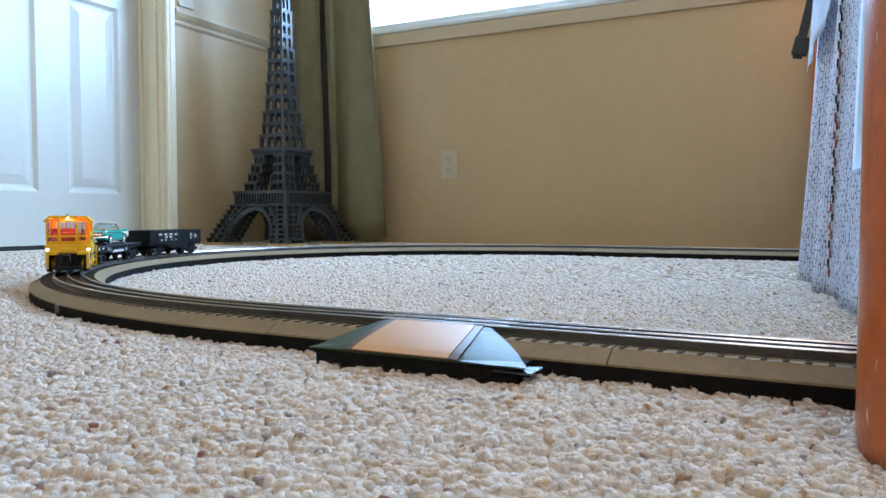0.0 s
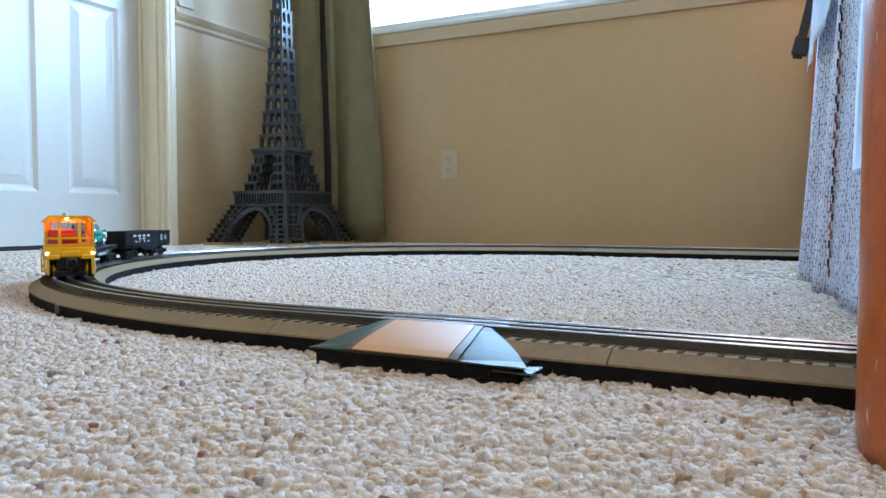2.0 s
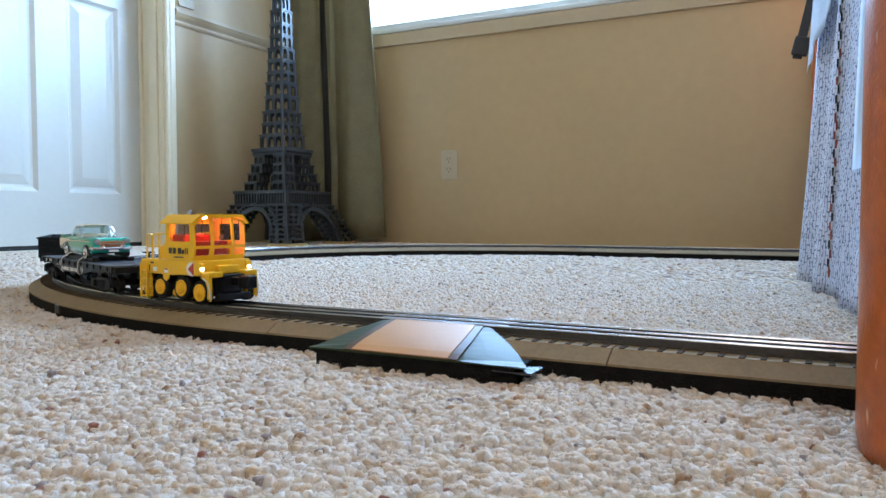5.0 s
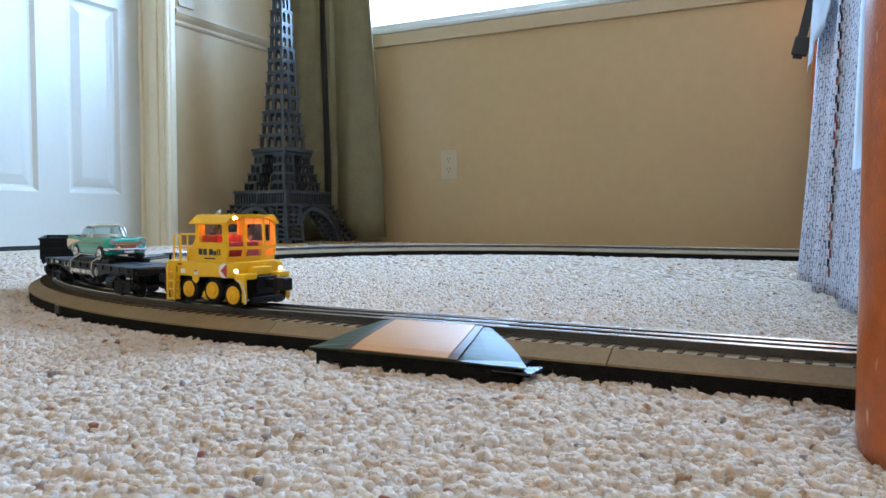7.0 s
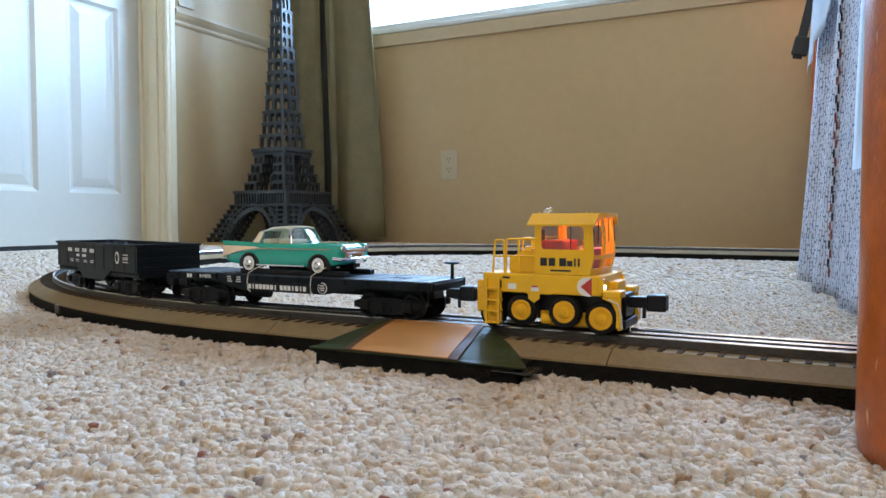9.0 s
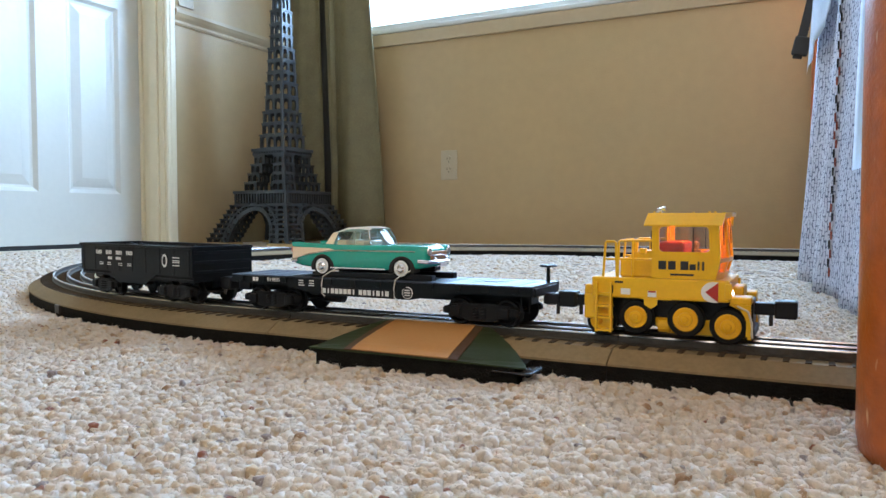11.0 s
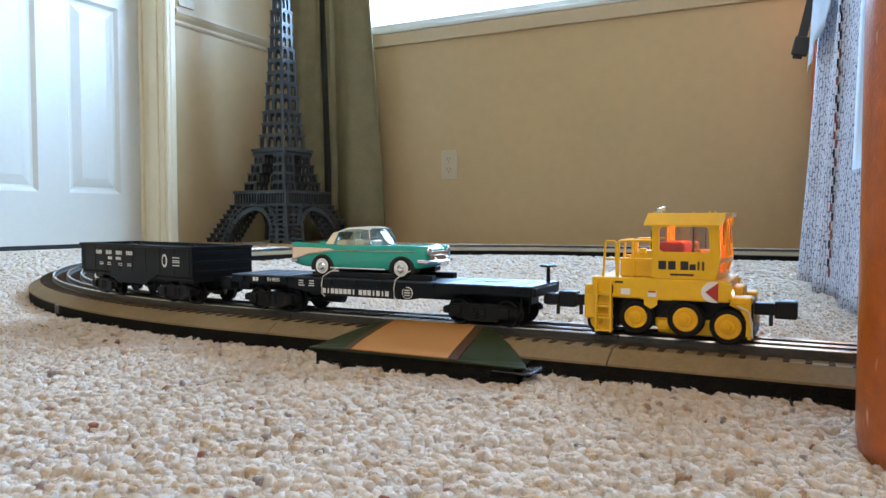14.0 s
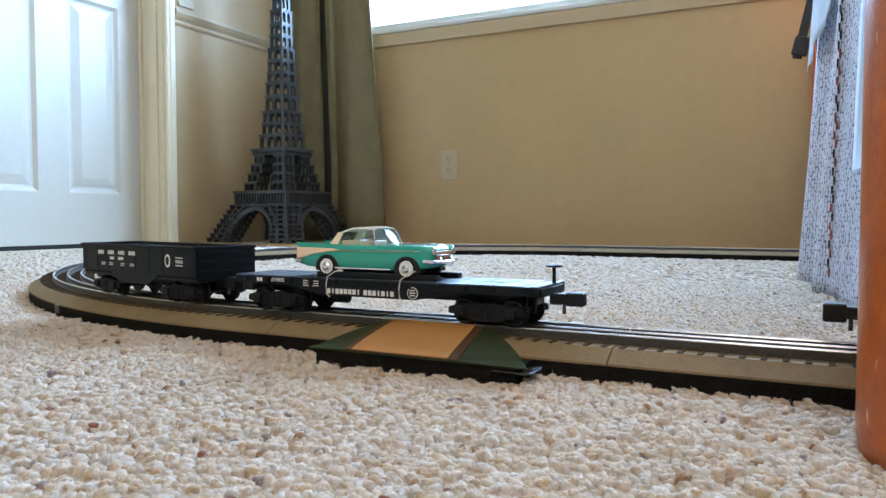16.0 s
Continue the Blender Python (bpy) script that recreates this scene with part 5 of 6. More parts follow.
for k in (-1, 1):
    part("side_sill", prism(bmesh.new(), [(-FL, DZ2 - 0.0008), (FL, DZ2 - 0.0008), (FL, DZ2 - 0.0062), (0.0700, DZ2 - 0.0066), (0.0360, DZ2 - 0.0128), (-0.0440, DZ2 - 0.0128), (-0.0750, DZ2 - 0.0066), (-FL, DZ2 - 0.0062)], "y", k * (FW - 0.0016), k * FW), M_WAGON, FLATCAR)
    for i in range(12):
        x = -0.115 + 0.230 * i / 11
        part("stake_pocket", one_box(x - 0.0022, x + 0.0022, k * FW - 0.0013, k * FW + 0.0013, DZ2 - 0.0052, DZ2 - 0.0008, 0.0003), M_WAGON, FLATCAR)
    y = k * (FW + 0.0001)
    part("name_band", prism(bmesh.new(), [(-0.0395, DZ2 - 0.0062), (0.0262, DZ2 - 0.0062), (0.0262, DZ2 - 0.0124), (-0.0395, DZ2 - 0.0124)], "y", y, y + k * 0.00012), M_BLACK, FLATCAR)
    side = -k
    letters = [(side * (-0.0360 + 0.0037 * i), DZ2 - 0.0094, 0.0012 if i in (1, 7) else 0.0029) for i in range(8)] + [(side * (-0.0042 + 0.0037 * i), DZ2 - 0.0094, 0.0012 if i in (3, 5) else 0.0029) for i in range(7)]
    bars("name_bar", letters, M_DECAL_W, FLATCAR, k, y + k * 0.0002, 0.0036)
    part("emblem", cyl(bmesh.new(), (side * 0.0345, y, DZ2 - 0.0080), (side * 0.0345, y + k * 0.0003, DZ2 - 0.0080), 0.0042, None, 28), M_DECAL_W, FLATCAR, "round white emblem")
    part("emblem_inner", cyl(bmesh.new(), (side * 0.0345, y, DZ2 - 0.0080), (side * 0.0345, y + k * 0.0005, DZ2 - 0.0080), 0.0036, None, 28), M_WAGON, FLATCAR)
    bars("emblem_bar", ((side * 0.0345, DZ2 - 0.0062, 0.0040), (side * 0.0345, DZ2 - 0.0079, 0.0050), (side * 0.0345, DZ2 - 0.0096, 0.0040)), M_DECAL_W, FLATCAR, k, y + k * 0.0005, 0.0008)
    bars("data_bar", tuple((k * x, DZ2 - z, 0.0052) for x in (0.0570, 0.0480) for z in (0.0028, 0.0046, 0.0063)), M_DECAL_W, FLATCAR, k, y, 0.0007)
    bars("initials_bar", ((k * 0.1030, DZ2 - 0.0034, 0.0024), (k * 0.1000, DZ2 - 0.0034, 0.0022)), M_DECAL_W, FLATCAR, k, y, 0.0030)
    text_mesh("wagon_number", "819895", 0.0042, M_DECAL_W, FLATCAR, on_side(k * 0.0837, y + k * 0.0001, DZ2 - 0.0034, k))
    part("step_iron", tube(bmesh.new(), [(0.1180, k * 0.0255, DZ2 - 0.006), (0.1180, k * 0.0255, 0.0110), (0.1235, k * 0.0255, 0.0110), (0.1235, k * 0.0255, DZ2 - 0.006)], 0.0006, 6), M_WAGON, FLATCAR)
part("centre_sill", one_box(-0.118, 0.118, -0.0070, 0.0070, 0.0140, DZ2 - 0.0042), M_WAGON, FLATCAR)
part("brake_cylinder", cyl(bmesh.new(), (-0.045, -0.013, 0.0125), (-0.028, -0.013, 0.0125), 0.0042, None, 16), M_WAGON, FLATCAR)
part("hatch", one_box(0.0830, 0.0930, -0.0050, 0.0050, DZ2, DZ2 + 0.0005, 0.0002), M_DECK, FLATCAR)
st = part("brake_stand", cyl(bmesh.new(), (0.1245, 0.0080, 0.0225), (0.1245, 0.0080, 0.0385), 0.0014, 0.0012, 12), M_WAGON, FLATCAR, "black upright brake stand")
part("brake_wheel", lathe(bmesh.new(), [(0.0020, -0.0004), (0.0055, 0.0002), (0.0060, 0.0008), (0.0054, 0.0014), (0.0020, 0.0009)], 20, pose(0.1245, 0.0080, 0.0385)), M_WAGON, st)
part("end_beam", one_box(0.1250, 0.1268, -0.0230, 0.0230, 0.0205, 0.0262, 0.0006), M_WAGON, FLATCAR)
part("end_beam", one_box(-0.1268, -0.1250, -0.0230, 0.0230, 0.0205, 0.0262, 0.0006), M_WAGON, FLATCAR)
coupler(FLATCAR, 0.1250, 1, 0.0233, 0.0183, 0.0045)
coupler(FLATCAR, -0.1250, -1, 0.0143, 0.0172, 0.0045)
# black cradle that holds the model car
part("cradle", one_box(-0.0520, 0.0500, -0.0200, -0.0135, DZ2, DZ2 + 0.0040, 0.0006), M_BLACK, FLATCAR, "black plastic cradle")
part("cradle", one_box(-0.0520, 0.0500, 0.0135, 0.0200, DZ2, DZ2 + 0.0040, 0.0006), M_BLACK, FLATCAR)
for x in (-0.0385, 0.0235):
    pts = [(x + 0.0105, -0.0190, DZ2 + 0.0075), (x + 0.0050, -0.0240, DZ2 + 0.0040), (x + 0.0015, -0.0272, DZ2 + 0.0008), (x + 0.0006, -0.0277, DZ2 - 0.0055), (x + 0.0010, -0.0276, DZ2 - 0.0115), (x + 0.0028, -0.0262, DZ2 - 0.0138)]
    part("tie_down", tube(bmesh.new(), pts, 0.00045, 6), M_CORD, FLATCAR, "white elastic tie-down")

# -- gondola
GONDOLA = tagged(empty("gondola_wagon"), "black open-topped toy gondola wagon with white print", "toy wagon")
GON_BACK, GON_HALF = -0.1520, 0.0590
GL, GW = 0.0925, 0.0295
OUT = [(-GL, 0.0475), (GL, 0.0475), (GL, 0.0230), (0.0380, 0.0230), (0.0210, 0.0135), (-0.0260, 0.0135), (-0.0400, 0.0230), (-GL, 0.0230)]
for k in (-1, 1):
    part("side_wall", prism(bmesh.new(), OUT, "y", k * (GW - 0.0014), k * GW), M_WAGON, GONDOLA)
    for i in range(9):
        x = -0.088 + 0.176 * i / 8
        part("rib", one_box(x - 0.0013, x + 0.0013, k * GW - 0.0004, k * GW + 0.0004, 0.0240, 0.0462, 0.0002), M_WAGON, GONDOLA)
    part("top_chord", one_box(-GL - 0.0005, GL + 0.0005, k * GW - 0.0018, k * GW + 0.0014, 0.0460, 0.0482, 0.0005), M_WAGON, GONDOLA)
    y = k * (GW + 0.0010)
    s = 1 if k < 0 else -1
    words = []
    for x, w in ((-0.0575, 0.0110), (-0.0395, 0.0110), (-0.0215, 0.0110), (-0.0035, 0.0110)):
        words += [(s * (x - w / 2 + w * (q + 0.5) / 4), 0.0402, w / 4 - 0.0008) for q in range(4)]
    bars("name_bar", words, M_DECAL_W, GONDOLA, k, k * (GW + 0.0005), 0.0036)
    bars("number_bar", ((s * -0.0375, 0.0350, 0.0075), (s * -0.0225, 0.0350, 0.0090)), M_DECAL_W, GONDOLA, k, k * (GW + 0.0005), 0.0026)
    bars("data_bar", tuple((s * x, z, 0.0070) for x in (-0.0530, -0.0390, -0.0195, -0.0035) for z in (0.0306, 0.0290)), M_DECAL_W, GONDOLA, k, k * (GW + 0.0005), 0.0007)
    bars("data_bar", tuple((s * 0.0700, z, 0.0105) for z in (0.0385, 0.0360, 0.0345, 0.0320)), M_DECAL_W, GONDOLA, k, k * (GW + 0.0005), 0.0008)
    e = part("emblem", lathe(bmesh.new(), [(0.0050, 0.0), (0.0049, 0.0003)], 28, Matrix.Translation((s * 0.0530, k * (GW + 0.0005), 0.0356)) @ Matrix.Diagonal((0.78, 1, 1.12, 1)) @ pose(0, 0, 0, -90 * k, 0, 0)), M_DECAL_W, GONDOLA, "oval white emblem")
    part("emblem_inner", lathe(bmesh.new(), [(0.0034, 0.0), (0.0033, 0.0005)], 28, Matrix.Translation((s * 0.0530, k * (GW + 0.0005), 0.0356)) @ Matrix.Diagonal((0.72, 1, 1.12, 1)) @ pose(0, 0, 0, -90 * k, 0, 0)), M_WAGON, e)
for k in (-1, 1):
    part("end_wall", one_box(*sorted((k * GL, k * (GL - 0.0014))), -GW + 0.0014, GW - 0.0014, 0.0190, 0.0474), M_WAGON, GONDOLA)
    for z in (0.0270, 0.0350, 0.0430):
        part("end_rib", one_box(*sorted((k * GL, k * (GL + 0.0010))), -GW + 0.002, GW - 0.002, z - 0.0012, z + 0.0012, 0.0003), M_WAGON, GONDOLA)
    part("end_chord", one_box(*sorted((k * (GL - 0.0015), k * (GL + 0.0008))), -GW, GW, 0.0461, 0.0483, 0.0004), M_WAGON, GONDOLA)
part("floor", one_box(-GL + 0.0014, GL - 0.0014, -GW + 0.0014, GW - 0.0014, 0.0190, 0.0205), M_WAGON, GONDOLA)
part("centre_sill", one_box(-0.086, 0.086, -0.0060, 0.0060, 0.0130, 0.0190), M_WAGON, GONDOLA)
bm = bmesh.new()
rng = random.Random(5)
for i in range(26):
    for j in range(8):
        c = Vector((-0.086 + 0.172 * i / 25 + rng.uniform(-0.002, 0.002), -0.024 + 0.048 * j / 7 + rng.uniform(-0.002, 0.002), 0.0412 + rng.uniform(-0.002, 0.0022)))
        r = bmesh.ops.create_icosphere(bm, subdivisions=1, radius=rng.uniform(0.0034, 0.0050))
        mm = Matrix.Translation(c) @ Euler((rng.random() * 6, rng.random() * 6, 0)).to_matrix().to_4x4() @ Matrix.Diagonal((1.2, 0.9, 0.7, 1))
        bmesh.ops.transform(bm, matrix=mm, verts=r["verts"])
tagged(part("load", bm, M_COAL, GONDOLA, "heap of black lumps filling the wagon"), kind="stuff")
part("load_bed", one_box(-GL + 0.0016, GL - 0.0016, -GW + 0.0016, GW - 0.0016, 0.0206, 0.0395), M_COAL, GONDOLA)
coupler(GONDOLA, GL - 0.0005, 1, 0.0170, 0.0175)
coupler(GONDOLA, -GL + 0.0005, -1, 0.0220, 0.0175)
TRUCKS = [(wagon_truck(FLATCAR, 0.0880), FLAT_BACK, FLAT_HALF), (wagon_truck(FLATCAR, -0.0880), FLAT_BACK, FLAT_HALF),
          (wagon_truck(GONDOLA, 0.0590), GON_BACK, GON_HALF), (wagon_truck(GONDOLA, -0.0590), GON_BACK, GON_HALF)]


# -- the model car
def loft(bm, rings, close=True):
    vs = [[bm.verts.new(p) for p in r] for r in rings]
    n = len(rings[0])
    for a, b in zip(vs, vs[1:]):
        for i in range(n if close else n - 1):
            j = (i + 1) % n
            bm.faces.new((a[i], a[j], b[j], b[i]))
    if close:
        bm.faces.new(vs[0][::-1])
        bm.faces.new(vs[-1])
    return vs


def loft_hood(k):
    """The fender brow that reaches over a headlight."""
    bm = bmesh.new()
    rings = []
    for x, r, dz in ((0.0440, 0.0030, -0.0010), (0.0540, 0.0038, 0.0), (0.0605, 0.0040, 0.0), (0.0628, 0.0037, 0.0)):
        rings.append([(x, k * 0.0158 + r * math.cos(a), 0.0208 + dz + r * math.sin(a)) for a in [math.pi * 2 * i / 16 for i in range(16)]])
    loft(bm, rings)
    return bm


TOY_CAR = tagged(empty("toy_car"), "teal and cream die-cast fifties hardtop car riding the wagon", "model car")
CAR_ON_FLAT = pose(-0.0125, 0, DZ2 + 0.0014)
TOY_CAR.scale = (0.92, 0.92, 0.92)
# stations: x, half width, floor, belt at the side, height at the middle
ST = [(-0.0640, 0.0185, 0.0100, 0.0236, 0.0185), (-0.0620, 0.0198, 0.0086, 0.0248, 0.0205), (-0.0540, 0.0210, 0.0070, 0.0250, 0.0228), (-0.0400, 0.0216, 0.0058, 0.0250, 0.0241),
      (-0.0200, 0.0217, 0.0056, 0.0247, 0.0246), (0.0000, 0.0217, 0.0056, 0.0246, 0.0248), (0.0180, 0.0216, 0.0056, 0.0247, 0.0252), (0.0350, 0.0214, 0.0058, 0.0252, 0.0252),
      (0.0500, 0.0209, 0.0066, 0.0253, 0.0248), (0.0590, 0.0202, 0.0080, 0.0246, 0.0238), (0.0622, 0.0190, 0.0096, 0.0228, 0.0220)]


def ring(x, w, z0, z1, zm):
    half = [(0.0, zm), (0.30 * w, zm + 0.0002), (0.60 * w, zm - 0.0004), (0.74 * w, (zm + z1) / 2), (0.86 * w, z1), (0.95 * w, z1 - 0.0008), (1.0 * w, z1 - 0.0040), (1.0 * w, (z0 + z1) / 2 - 0.0014), (0.985 * w, z0 + 0.0012), (0.93 * w, z0), (0.0, z0)]
    return [(x, y, z) for y, z in half] + [(x, -y, z) for y, z in half[-2:0:-1]]


bm = bmesh.new()
loft(bm, [ring(*s) for s in ST])
bmesh.ops.recalc_face_normals(bm, faces=bm.faces)
cbody = part("body", bm, M_TEAL, TOY_CAR, "glossy teal car body", None, True)
# wheel arches as solid near-black plugs, their hollow's shade put in as colour; and wheels
for x in (-0.0326, 0.0416):
    for k in (-1, 1):
        bm = bmesh.new()
        pts = [(x + 0.0112 * math.cos(math.radians(a)), 0.0062 + 0.0106 * math.sin(math.radians(a))) for a in range(-12, 193, 12)]
        prism(bm, pts, "y", k * 0.0120, k * (0.0217 + 0.0002))
        part("wheel_arch_shade", bm, M_DARK, TOY_CAR)
        w = part("wheel", lathe(bmesh.new(), [(0.0052, -0.0028), (0.0080, -0.0026), (0.0087, -0.0014), (0.0087, 0.0012), (0.0079, 0.0024), (0.0052, 0.0026)], 28, pose(x, k * 0.0198, 0.0074, -90 * k, 0, 0)), M_TYRE, TOY_CAR)
        part("whitewall", lathe(bmesh.new(), [(0.0063, 0.0), (0.0061, 0.0006), (0.0046, 0.0005)], 26, pose(x, k * 0.0220, 0.0074, -90 * k, 0, 0)), M_DECAL_W, w, "white tyre wall")
        part("hubcap", lathe(bmesh.new(), [(0.0046, 0.0), (0.0044, 0.0010), (0.0030, 0.0009), (0.0020, 0.0018), (0.0008, 0.0021)], 22, pose(x, k * 0.0224, 0.0074, -90 * k, 0, 0)), M_CHROME, w, "chrome hubcap")
# greenhouse
# stations: x at the side, x at the middle, half width, height; both screens bow outwards
GH = [(-0.0265, -0.0340, 0.0160, 0.0250), (-0.0225, -0.0275, 0.0158, 0.0338), (-0.0120, -0.0140, 0.0156, 0.0378), (0.0010, 0.0015, 0.0154, 0.0386), (0.0085, 0.0115, 0.0153, 0.0374), (0.0122, 0.0215, 0.0172, 0.0250)]


def cabin_ring(xs, xm, w, z1, grow=0.0):
    h = z1 - 0.0244
    half = [(1.0, 1.17, 0.0), (0.92, 1.10, 0.45), (0.72, 0.99, 0.86), (0.45, 0.80, 0.98), (0.0, 0.0, 1.0)]
    pts = [(xm + (xs - xm) * q, w * y + grow * (y > 0), 0.0244 + h * z + grow) for q, y, z in half]
    return pts + [(x, -y, z) for x, y, z in pts[-2::-1]]


bm = bmesh.new()
loft(bm, [cabin_ring(*g) for g in GH], False)
bmesh.ops.recalc_face_normals(bm, faces=bm.faces)
gl = part("cabin_glass", bm, M_CARGLASS, TOY_CAR, "tinted car windows", None, True)
gl.visible_shadow = False
bm = bmesh.new()
loft(bm, [cabin_ring(*g, 0.0009)[2:7] for g in GH[1:5]], False)
bmesh.ops.solidify(bm, geom=list(bm.faces), thickness=-0.0006)
part("hardtop", bm, M_CARCREAM, TOY_CAR, "cream hardtop roof", None, True)
for k in (-1, 1):
    bm = bmesh.new()
    pts = [(-0.0338, k * 0.0166, 0.0244), (-0.0240, k * 0.0194, 0.0244), (-0.0205, k * 0.0168, 0.0340), (-0.0262, k * 0.0148, 0.0346)]
    a = [bm.verts.new(p) for p in pts]
    b = [bm.verts.new((p[0], p[1] - k * 0.0010, p[2])) for p in pts]
    bm.faces.new(a), bm.faces.new(b[::-1])
    for i in range(4):
        bm.faces.new((a[i], b[i], b[(i + 1) % 4], a[(i + 1) % 4]))
    part("rear_pillar", bm, M_CARCREAM, TOY_CAR)
    part("windscreen_pillar", tube(bmesh.new(), [(0.0126, k * 0.0202, 0.0246), (0.0112, k * 0.0187, 0.0305), (0.0086, k * 0.0160, 0.0362)], 0.0006, 6), M_CHROME, TOY_CAR)
    part("quarter_bar", tube(bmesh.new(), [(-0.004, k * 0.0181, 0.0246), (-0.0042, k * 0.0163, 0.0360)], 0.0003, 6), M_CHROME, TOY_CAR)
    # cream flank wedge and chrome strips
    yk = k * 0.0217
    bm = bmesh.new()
    prism(bm, [(-0.0628, 0.0222), (-0.0400, 0.0220), (-0.0265, 0.0216), (-0.0186, 0.0202), (-0.0300, 0.0193), (-0.0450, 0.0172), (-0.0590, 0.0138), (-0.0628, 0.0128)], "y", yk - k * 0.0028, yk + k * 0.0003)
    part("flank_wedge", bm, M_CARCREAM, TOY_CAR, "cream flank panel")
    part("chrome_strip", tube(bmesh.new(), [(-0.0590, k * 0.0212, 0.0138), (-0.0450, k * 0.0220, 0.0172), (-0.0300, k * 0.0221, 0.0193), (-0.0186, k * 0.0221, 0.0202), (0.0100, k * 0.0220, 0.0203), (0.0350, k * 0.0218, 0.0204), (0.0530, k * 0.0210, 0.0205)], 0.0005, 6), M_CHROME, TOY_CAR)
    part("sill_strip", one_box(-0.028, 0.027, min(yk, yk + k * 0.0004), max(yk, yk + k * 0.0004), 0.0058, 0.0068), M_CHROME, TOY_CAR)
    part("tail_fin", prism(bmesh.new(), [(-0.0640, 0.0225), (-0.0650, 0.0262), (-0.0600, 0.0264), (-0.0380, 0.0256), (-0.0200, 0.0248), (-0.0400, 0.0225)], "y", k * 0.0178, k * 0.0206, 0.0005), M_TEAL, TOY_CAR)
    part("tail_light", one_box(-0.0656, -0.0640, k * 0.0190 - 0.0012, k * 0.0190 + 0.0012, 0.0180, 0.0222, 0.0006), M_RED, TOY_CAR)
    hl = part("headlight", lathe(bmesh.new(), [(0.0031, -0.006), (0.0032, 0.0002), (0.0029, 0.0008), (0.0026, 0.0005)], 20, pose(0.0624, k * 0.0158, 0.0206, 0, 90, 0)), M_CHROME, TOY_CAR, "chrome-rimmed headlight")
    part("lens", lathe(bmesh.new(), [(0.0028, 0.0), (0.0024, 0.0008), (0.0010, 0.0011)], 18, pose(0.0630, k * 0.0158, 0.0206, 0, 90, 0)), M_LENS, hl)
    part("headlight_hood", loft_hood(k), M_TEAL, TOY_CAR, "", None, True)
    part("bumper_guard", lathe(bmesh.new(), [(0.0022, -0.005), (0.0020, 0.0006), (0.0008, 0.0020)], 16, pose(0.0640, k * 0.0095, 0.0142, 0, 90, 0)), M_CHROME, TOY_CAR)
    part("hood_spear", tube(bmesh.new(), [(0.0300, k * 0.0060, 0.0256), (0.0480, k * 0.0062, 0.0256), (0.0520, k * 0.0062, 0.0250)], 0.0007, 8), M_CHROME, TOY_CAR)
for x, k, up in ((0.0640, 1, 0.0028), (-0.0655, -1, 0.0015)):
    bm = bmesh.new()
    tube(bm, [(x - k * 0.0080, -0.0212, 0.0104 + up), (x - k * 0.0010, -0.0196, 0.0098 + up), (x + k * 0.0012, -0.0100, 0.0096 + up), (x + k * 0.0016, 0, 0.0096 + up), (x + k * 0.0012, 0.0100, 0.0096 + up), (x - k * 0.0010, 0.0196, 0.0098 + up), (x - k * 0.0080, 0.0212, 0.0104 + up)], 0.0016, 12)
    part("bumper", bm, M_CHROME, TOY_CAR, "curved chrome bumper")
part("grille", one_box(0.0600, 0.0632, -0.0130, 0.0130, 0.0140, 0.0208, 0.0010), M_GRILLE, TOY_CAR, "warm golden grille mesh")
part("grille_bar", tube(bmesh.new(), [(0.0625, -0.0150, 0.0176), (0.0642, 0, 0.0178), (0.0625, 0.0150, 0.0176)], 0.0006, 8), M_CHROME, TOY_CAR)
part("plate", one_box(0.0668, 0.0674, -0.0050, 0.0050, 0.0090, 0.0114), M_DECAL_W, TOY_CAR)
part("seat", one_box(-0.0240, -0.0150, -0.0140, 0.0140, 0.0205, 0.0282, 0.0015), M_CARCREAM, TOY_CAR)
part("seat", one_box(-0.0060, 0.0030, -0.0140, 0.0140, 0.0205, 0.0278, 0.0015), M_CARCREAM, TOY_CAR)


# ---- movement ----
def ride(s, half):
    """Pose of a vehicle whose two pivots stand half a base before and behind s."""
    a, b = on_track(s + half)[0], on_track(s - half)[0]
    d = a - b
    c = (a + b) / 2
    return pose(c.x, c.y, RAIL_Z, 0, 0, math.degrees(math.atan2(d.y, d.x)))


def glide(rows, t):
    """Smooth value between rows of (seconds, value)."""
    if t <= rows[0][0]:
        return rows[0][1]
    for i in range(len(rows) - 1):
        (t0, v0), (t1, v1) = rows[i], rows[i + 1]
        if t <= t1:
            d = (v1 - v0) / (t1 - t0)
            m0 = d if i == 0 else slope(rows[i - 1], rows[i], rows[i + 1])
            m1 = d if i + 2 >= len(rows) else slope(rows[i], rows[i + 1], rows[i + 2])
            x = (t - t0) / (t1 - t0)
            h = t1 - t0
            return (2 * x ** 3 - 3 * x ** 2 + 1) * v0 + (x ** 3 - 2 * x ** 2 + x) * h * m0 + (3 * x ** 2 - 2 * x ** 3) * v1 + (x ** 3 - x ** 2) * h * m1
    return rows[-1][1]


def slope(p, q, r):
    a, b = (q[1] - p[1]) / (q[0] - p[0]), (r[1] - q[1]) / (r[0] - q[0])
    return 0.0 if a * b <= 0 else 2 * a * b / (a + b)


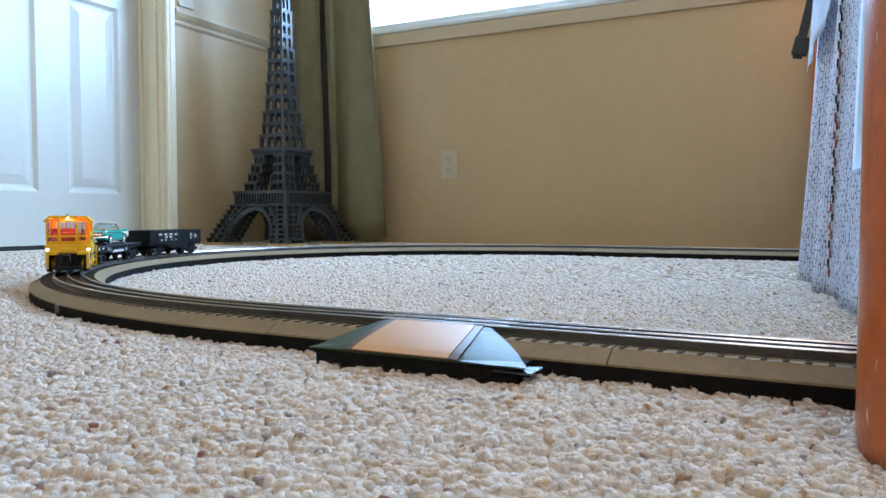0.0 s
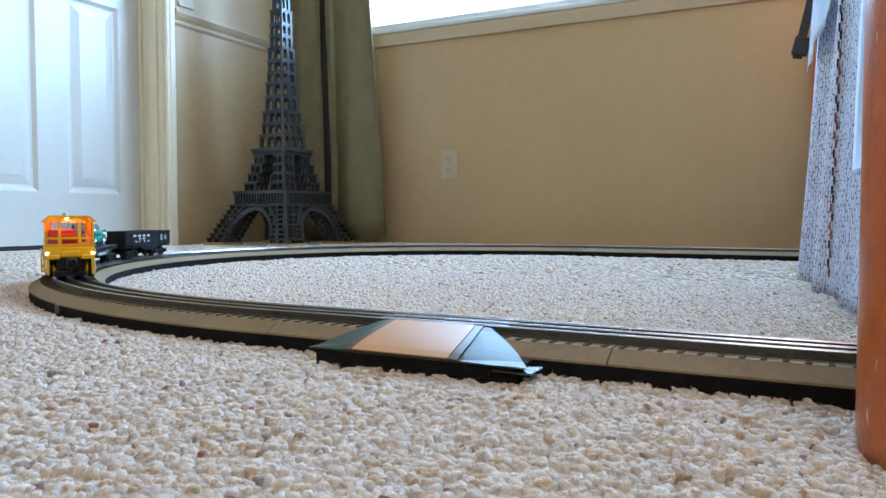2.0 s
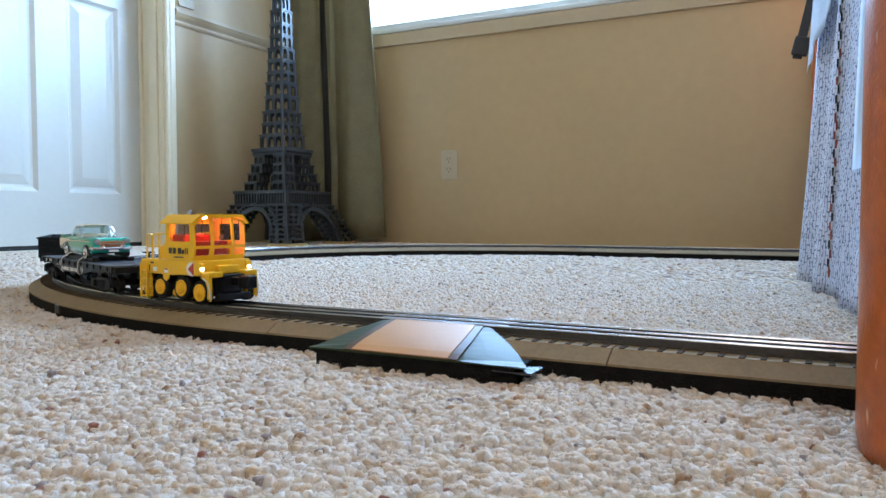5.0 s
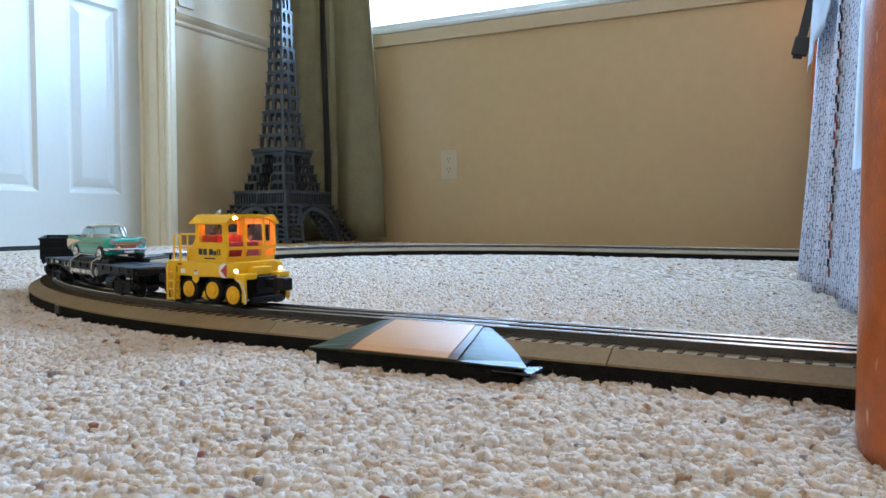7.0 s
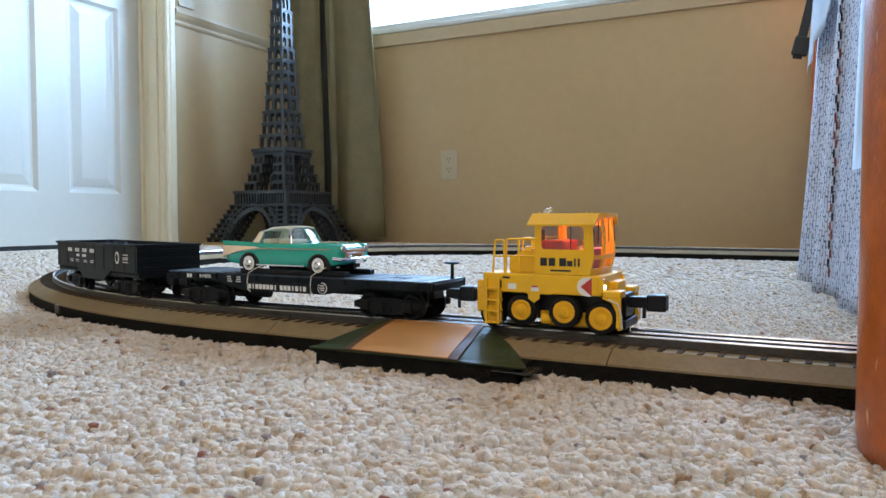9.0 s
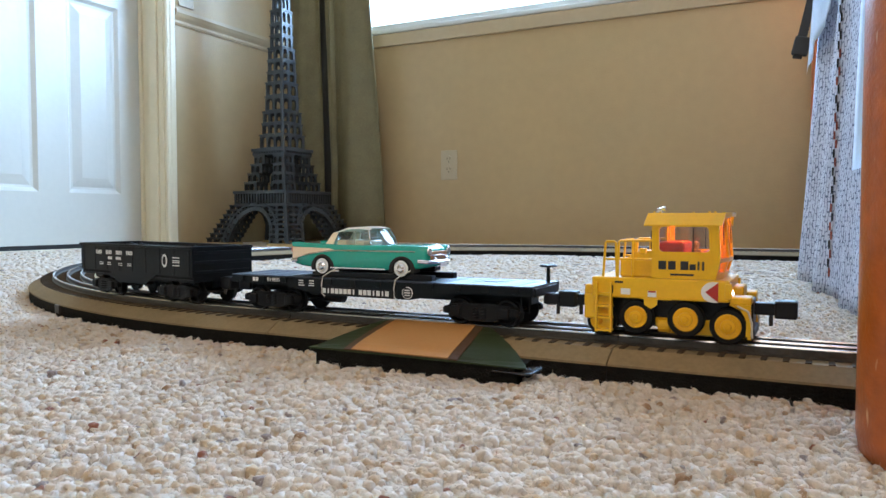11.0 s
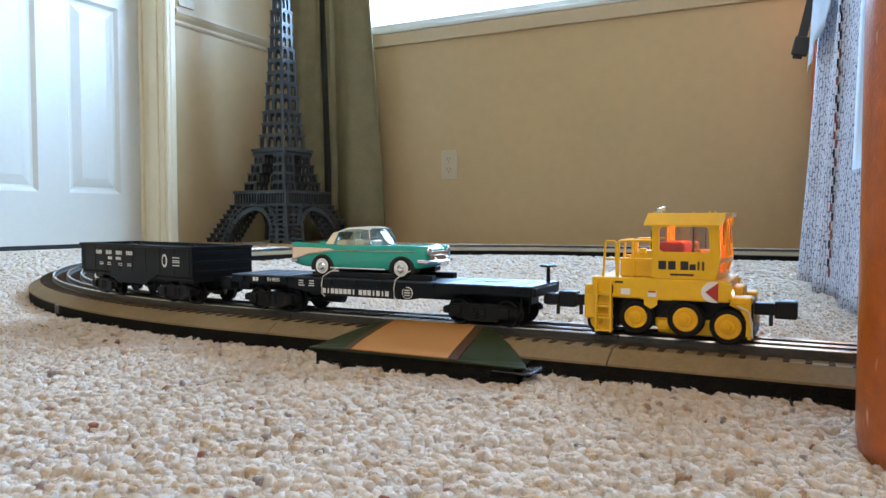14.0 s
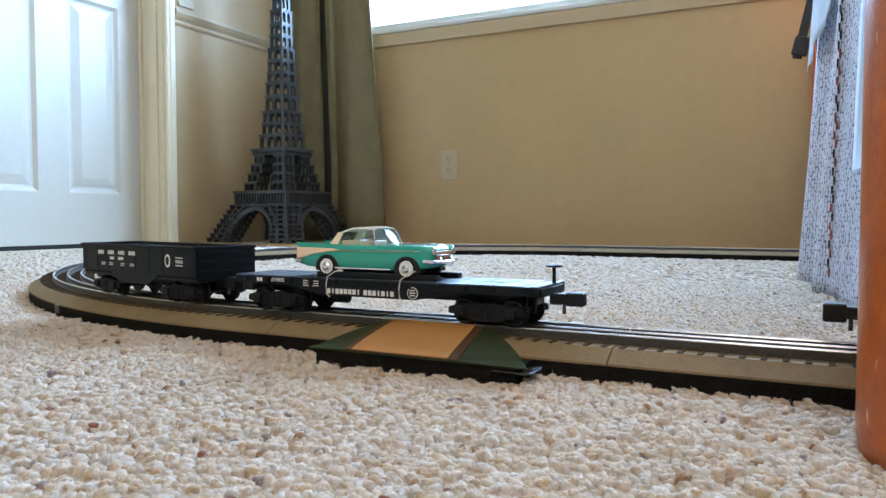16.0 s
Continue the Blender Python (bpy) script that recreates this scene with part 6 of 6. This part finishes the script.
# metres of the shunter's middle along the track, and of the two wagons once they are left behind
SHUNTER_S = [(0.0, -0.585), (0.3, -0.581), (0.6, -0.570), (0.9, -0.560), (1.2, -0.545), (1.5, -0.524), (1.8, -0.496), (2.1, -0.460), (2.4, -0.416), (2.7, -0.370), (3.0, -0.320),
             (3.5, -0.231), (4.0, -0.152), (4.2, -0.127), (4.6, -0.103), (5.0, -0.097), (5.7, -0.095), (6.3, -0.088), (6.5, -0.0823), (7.0, -0.0597), (7.5, -0.0067), (8.0, 0.0655),
             (8.5, 0.1513), (9.0, 0.2338), (9.2, 0.2608), (9.6, 0.293), (10.0, 0.304), (10.5, 0.3063), (11.3, 0.3063), (14.6, 0.3063), (15.0, 0.3104), (15.3, 0.3228), (15.5, 0.3473),
             (15.6, 0.3625), (15.7, 0.3840), (15.8, 0.4074), (16.0, 0.4598)]
LET_GO = 15.0


def s_shunter(t):
    return glide(SHUNTER_S, t)


def s_train(t):
    """The wagons follow until they are let go, then stand."""
    return glide(SHUNTER_S, min(t, LET_GO)) - 0.3063


TIMES = [i / 15 for i in range(0, 225)] + [i / 30 for i in range(450, 481)]


def roll(rows_of, x, y, z, r):
    return [(t, pose(x, y, z, 0, math.degrees(s / r), 0)) for t, s in rows_of]


def motions():
    lead, tail = [(t, s_shunter(t)) for t in TIMES], [(t, s_train(t)) for t in TIMES]
    walk(SHUNTER, [(t, ride(s, 0.036)) for t, s in lead])
    for w, x, y, z, r in SHUNTER_WHEELS:
        walk(w, roll(lead, x, y, z, r))
    walk(FLATCAR, [(t, ride(s + FLAT_BACK, FLAT_HALF)) for t, s in tail])
    walk(TOY_CAR, [(t, ride(s + FLAT_BACK, FLAT_HALF) @ CAR_ON_FLAT) for t, s in tail])
    walk(GONDOLA, [(t, ride(s + GON_BACK, GON_HALF)) for t, s in tail])
    for (truck, x, sets), back, half in TRUCKS:
        rows = []
        for t, s in tail:
            body_turn = ride(s + back, half).to_euler().z
            turn = on_track(s + back + x)[1] - body_turn
            rows.append((t, pose(x, 0, 0, 0, 0, math.degrees(turn))))
        walk(truck, rows)
        for w, wx in sets:
            walk(w, roll(tail, wx, 0, 0.0088, 0.0088))


motions()
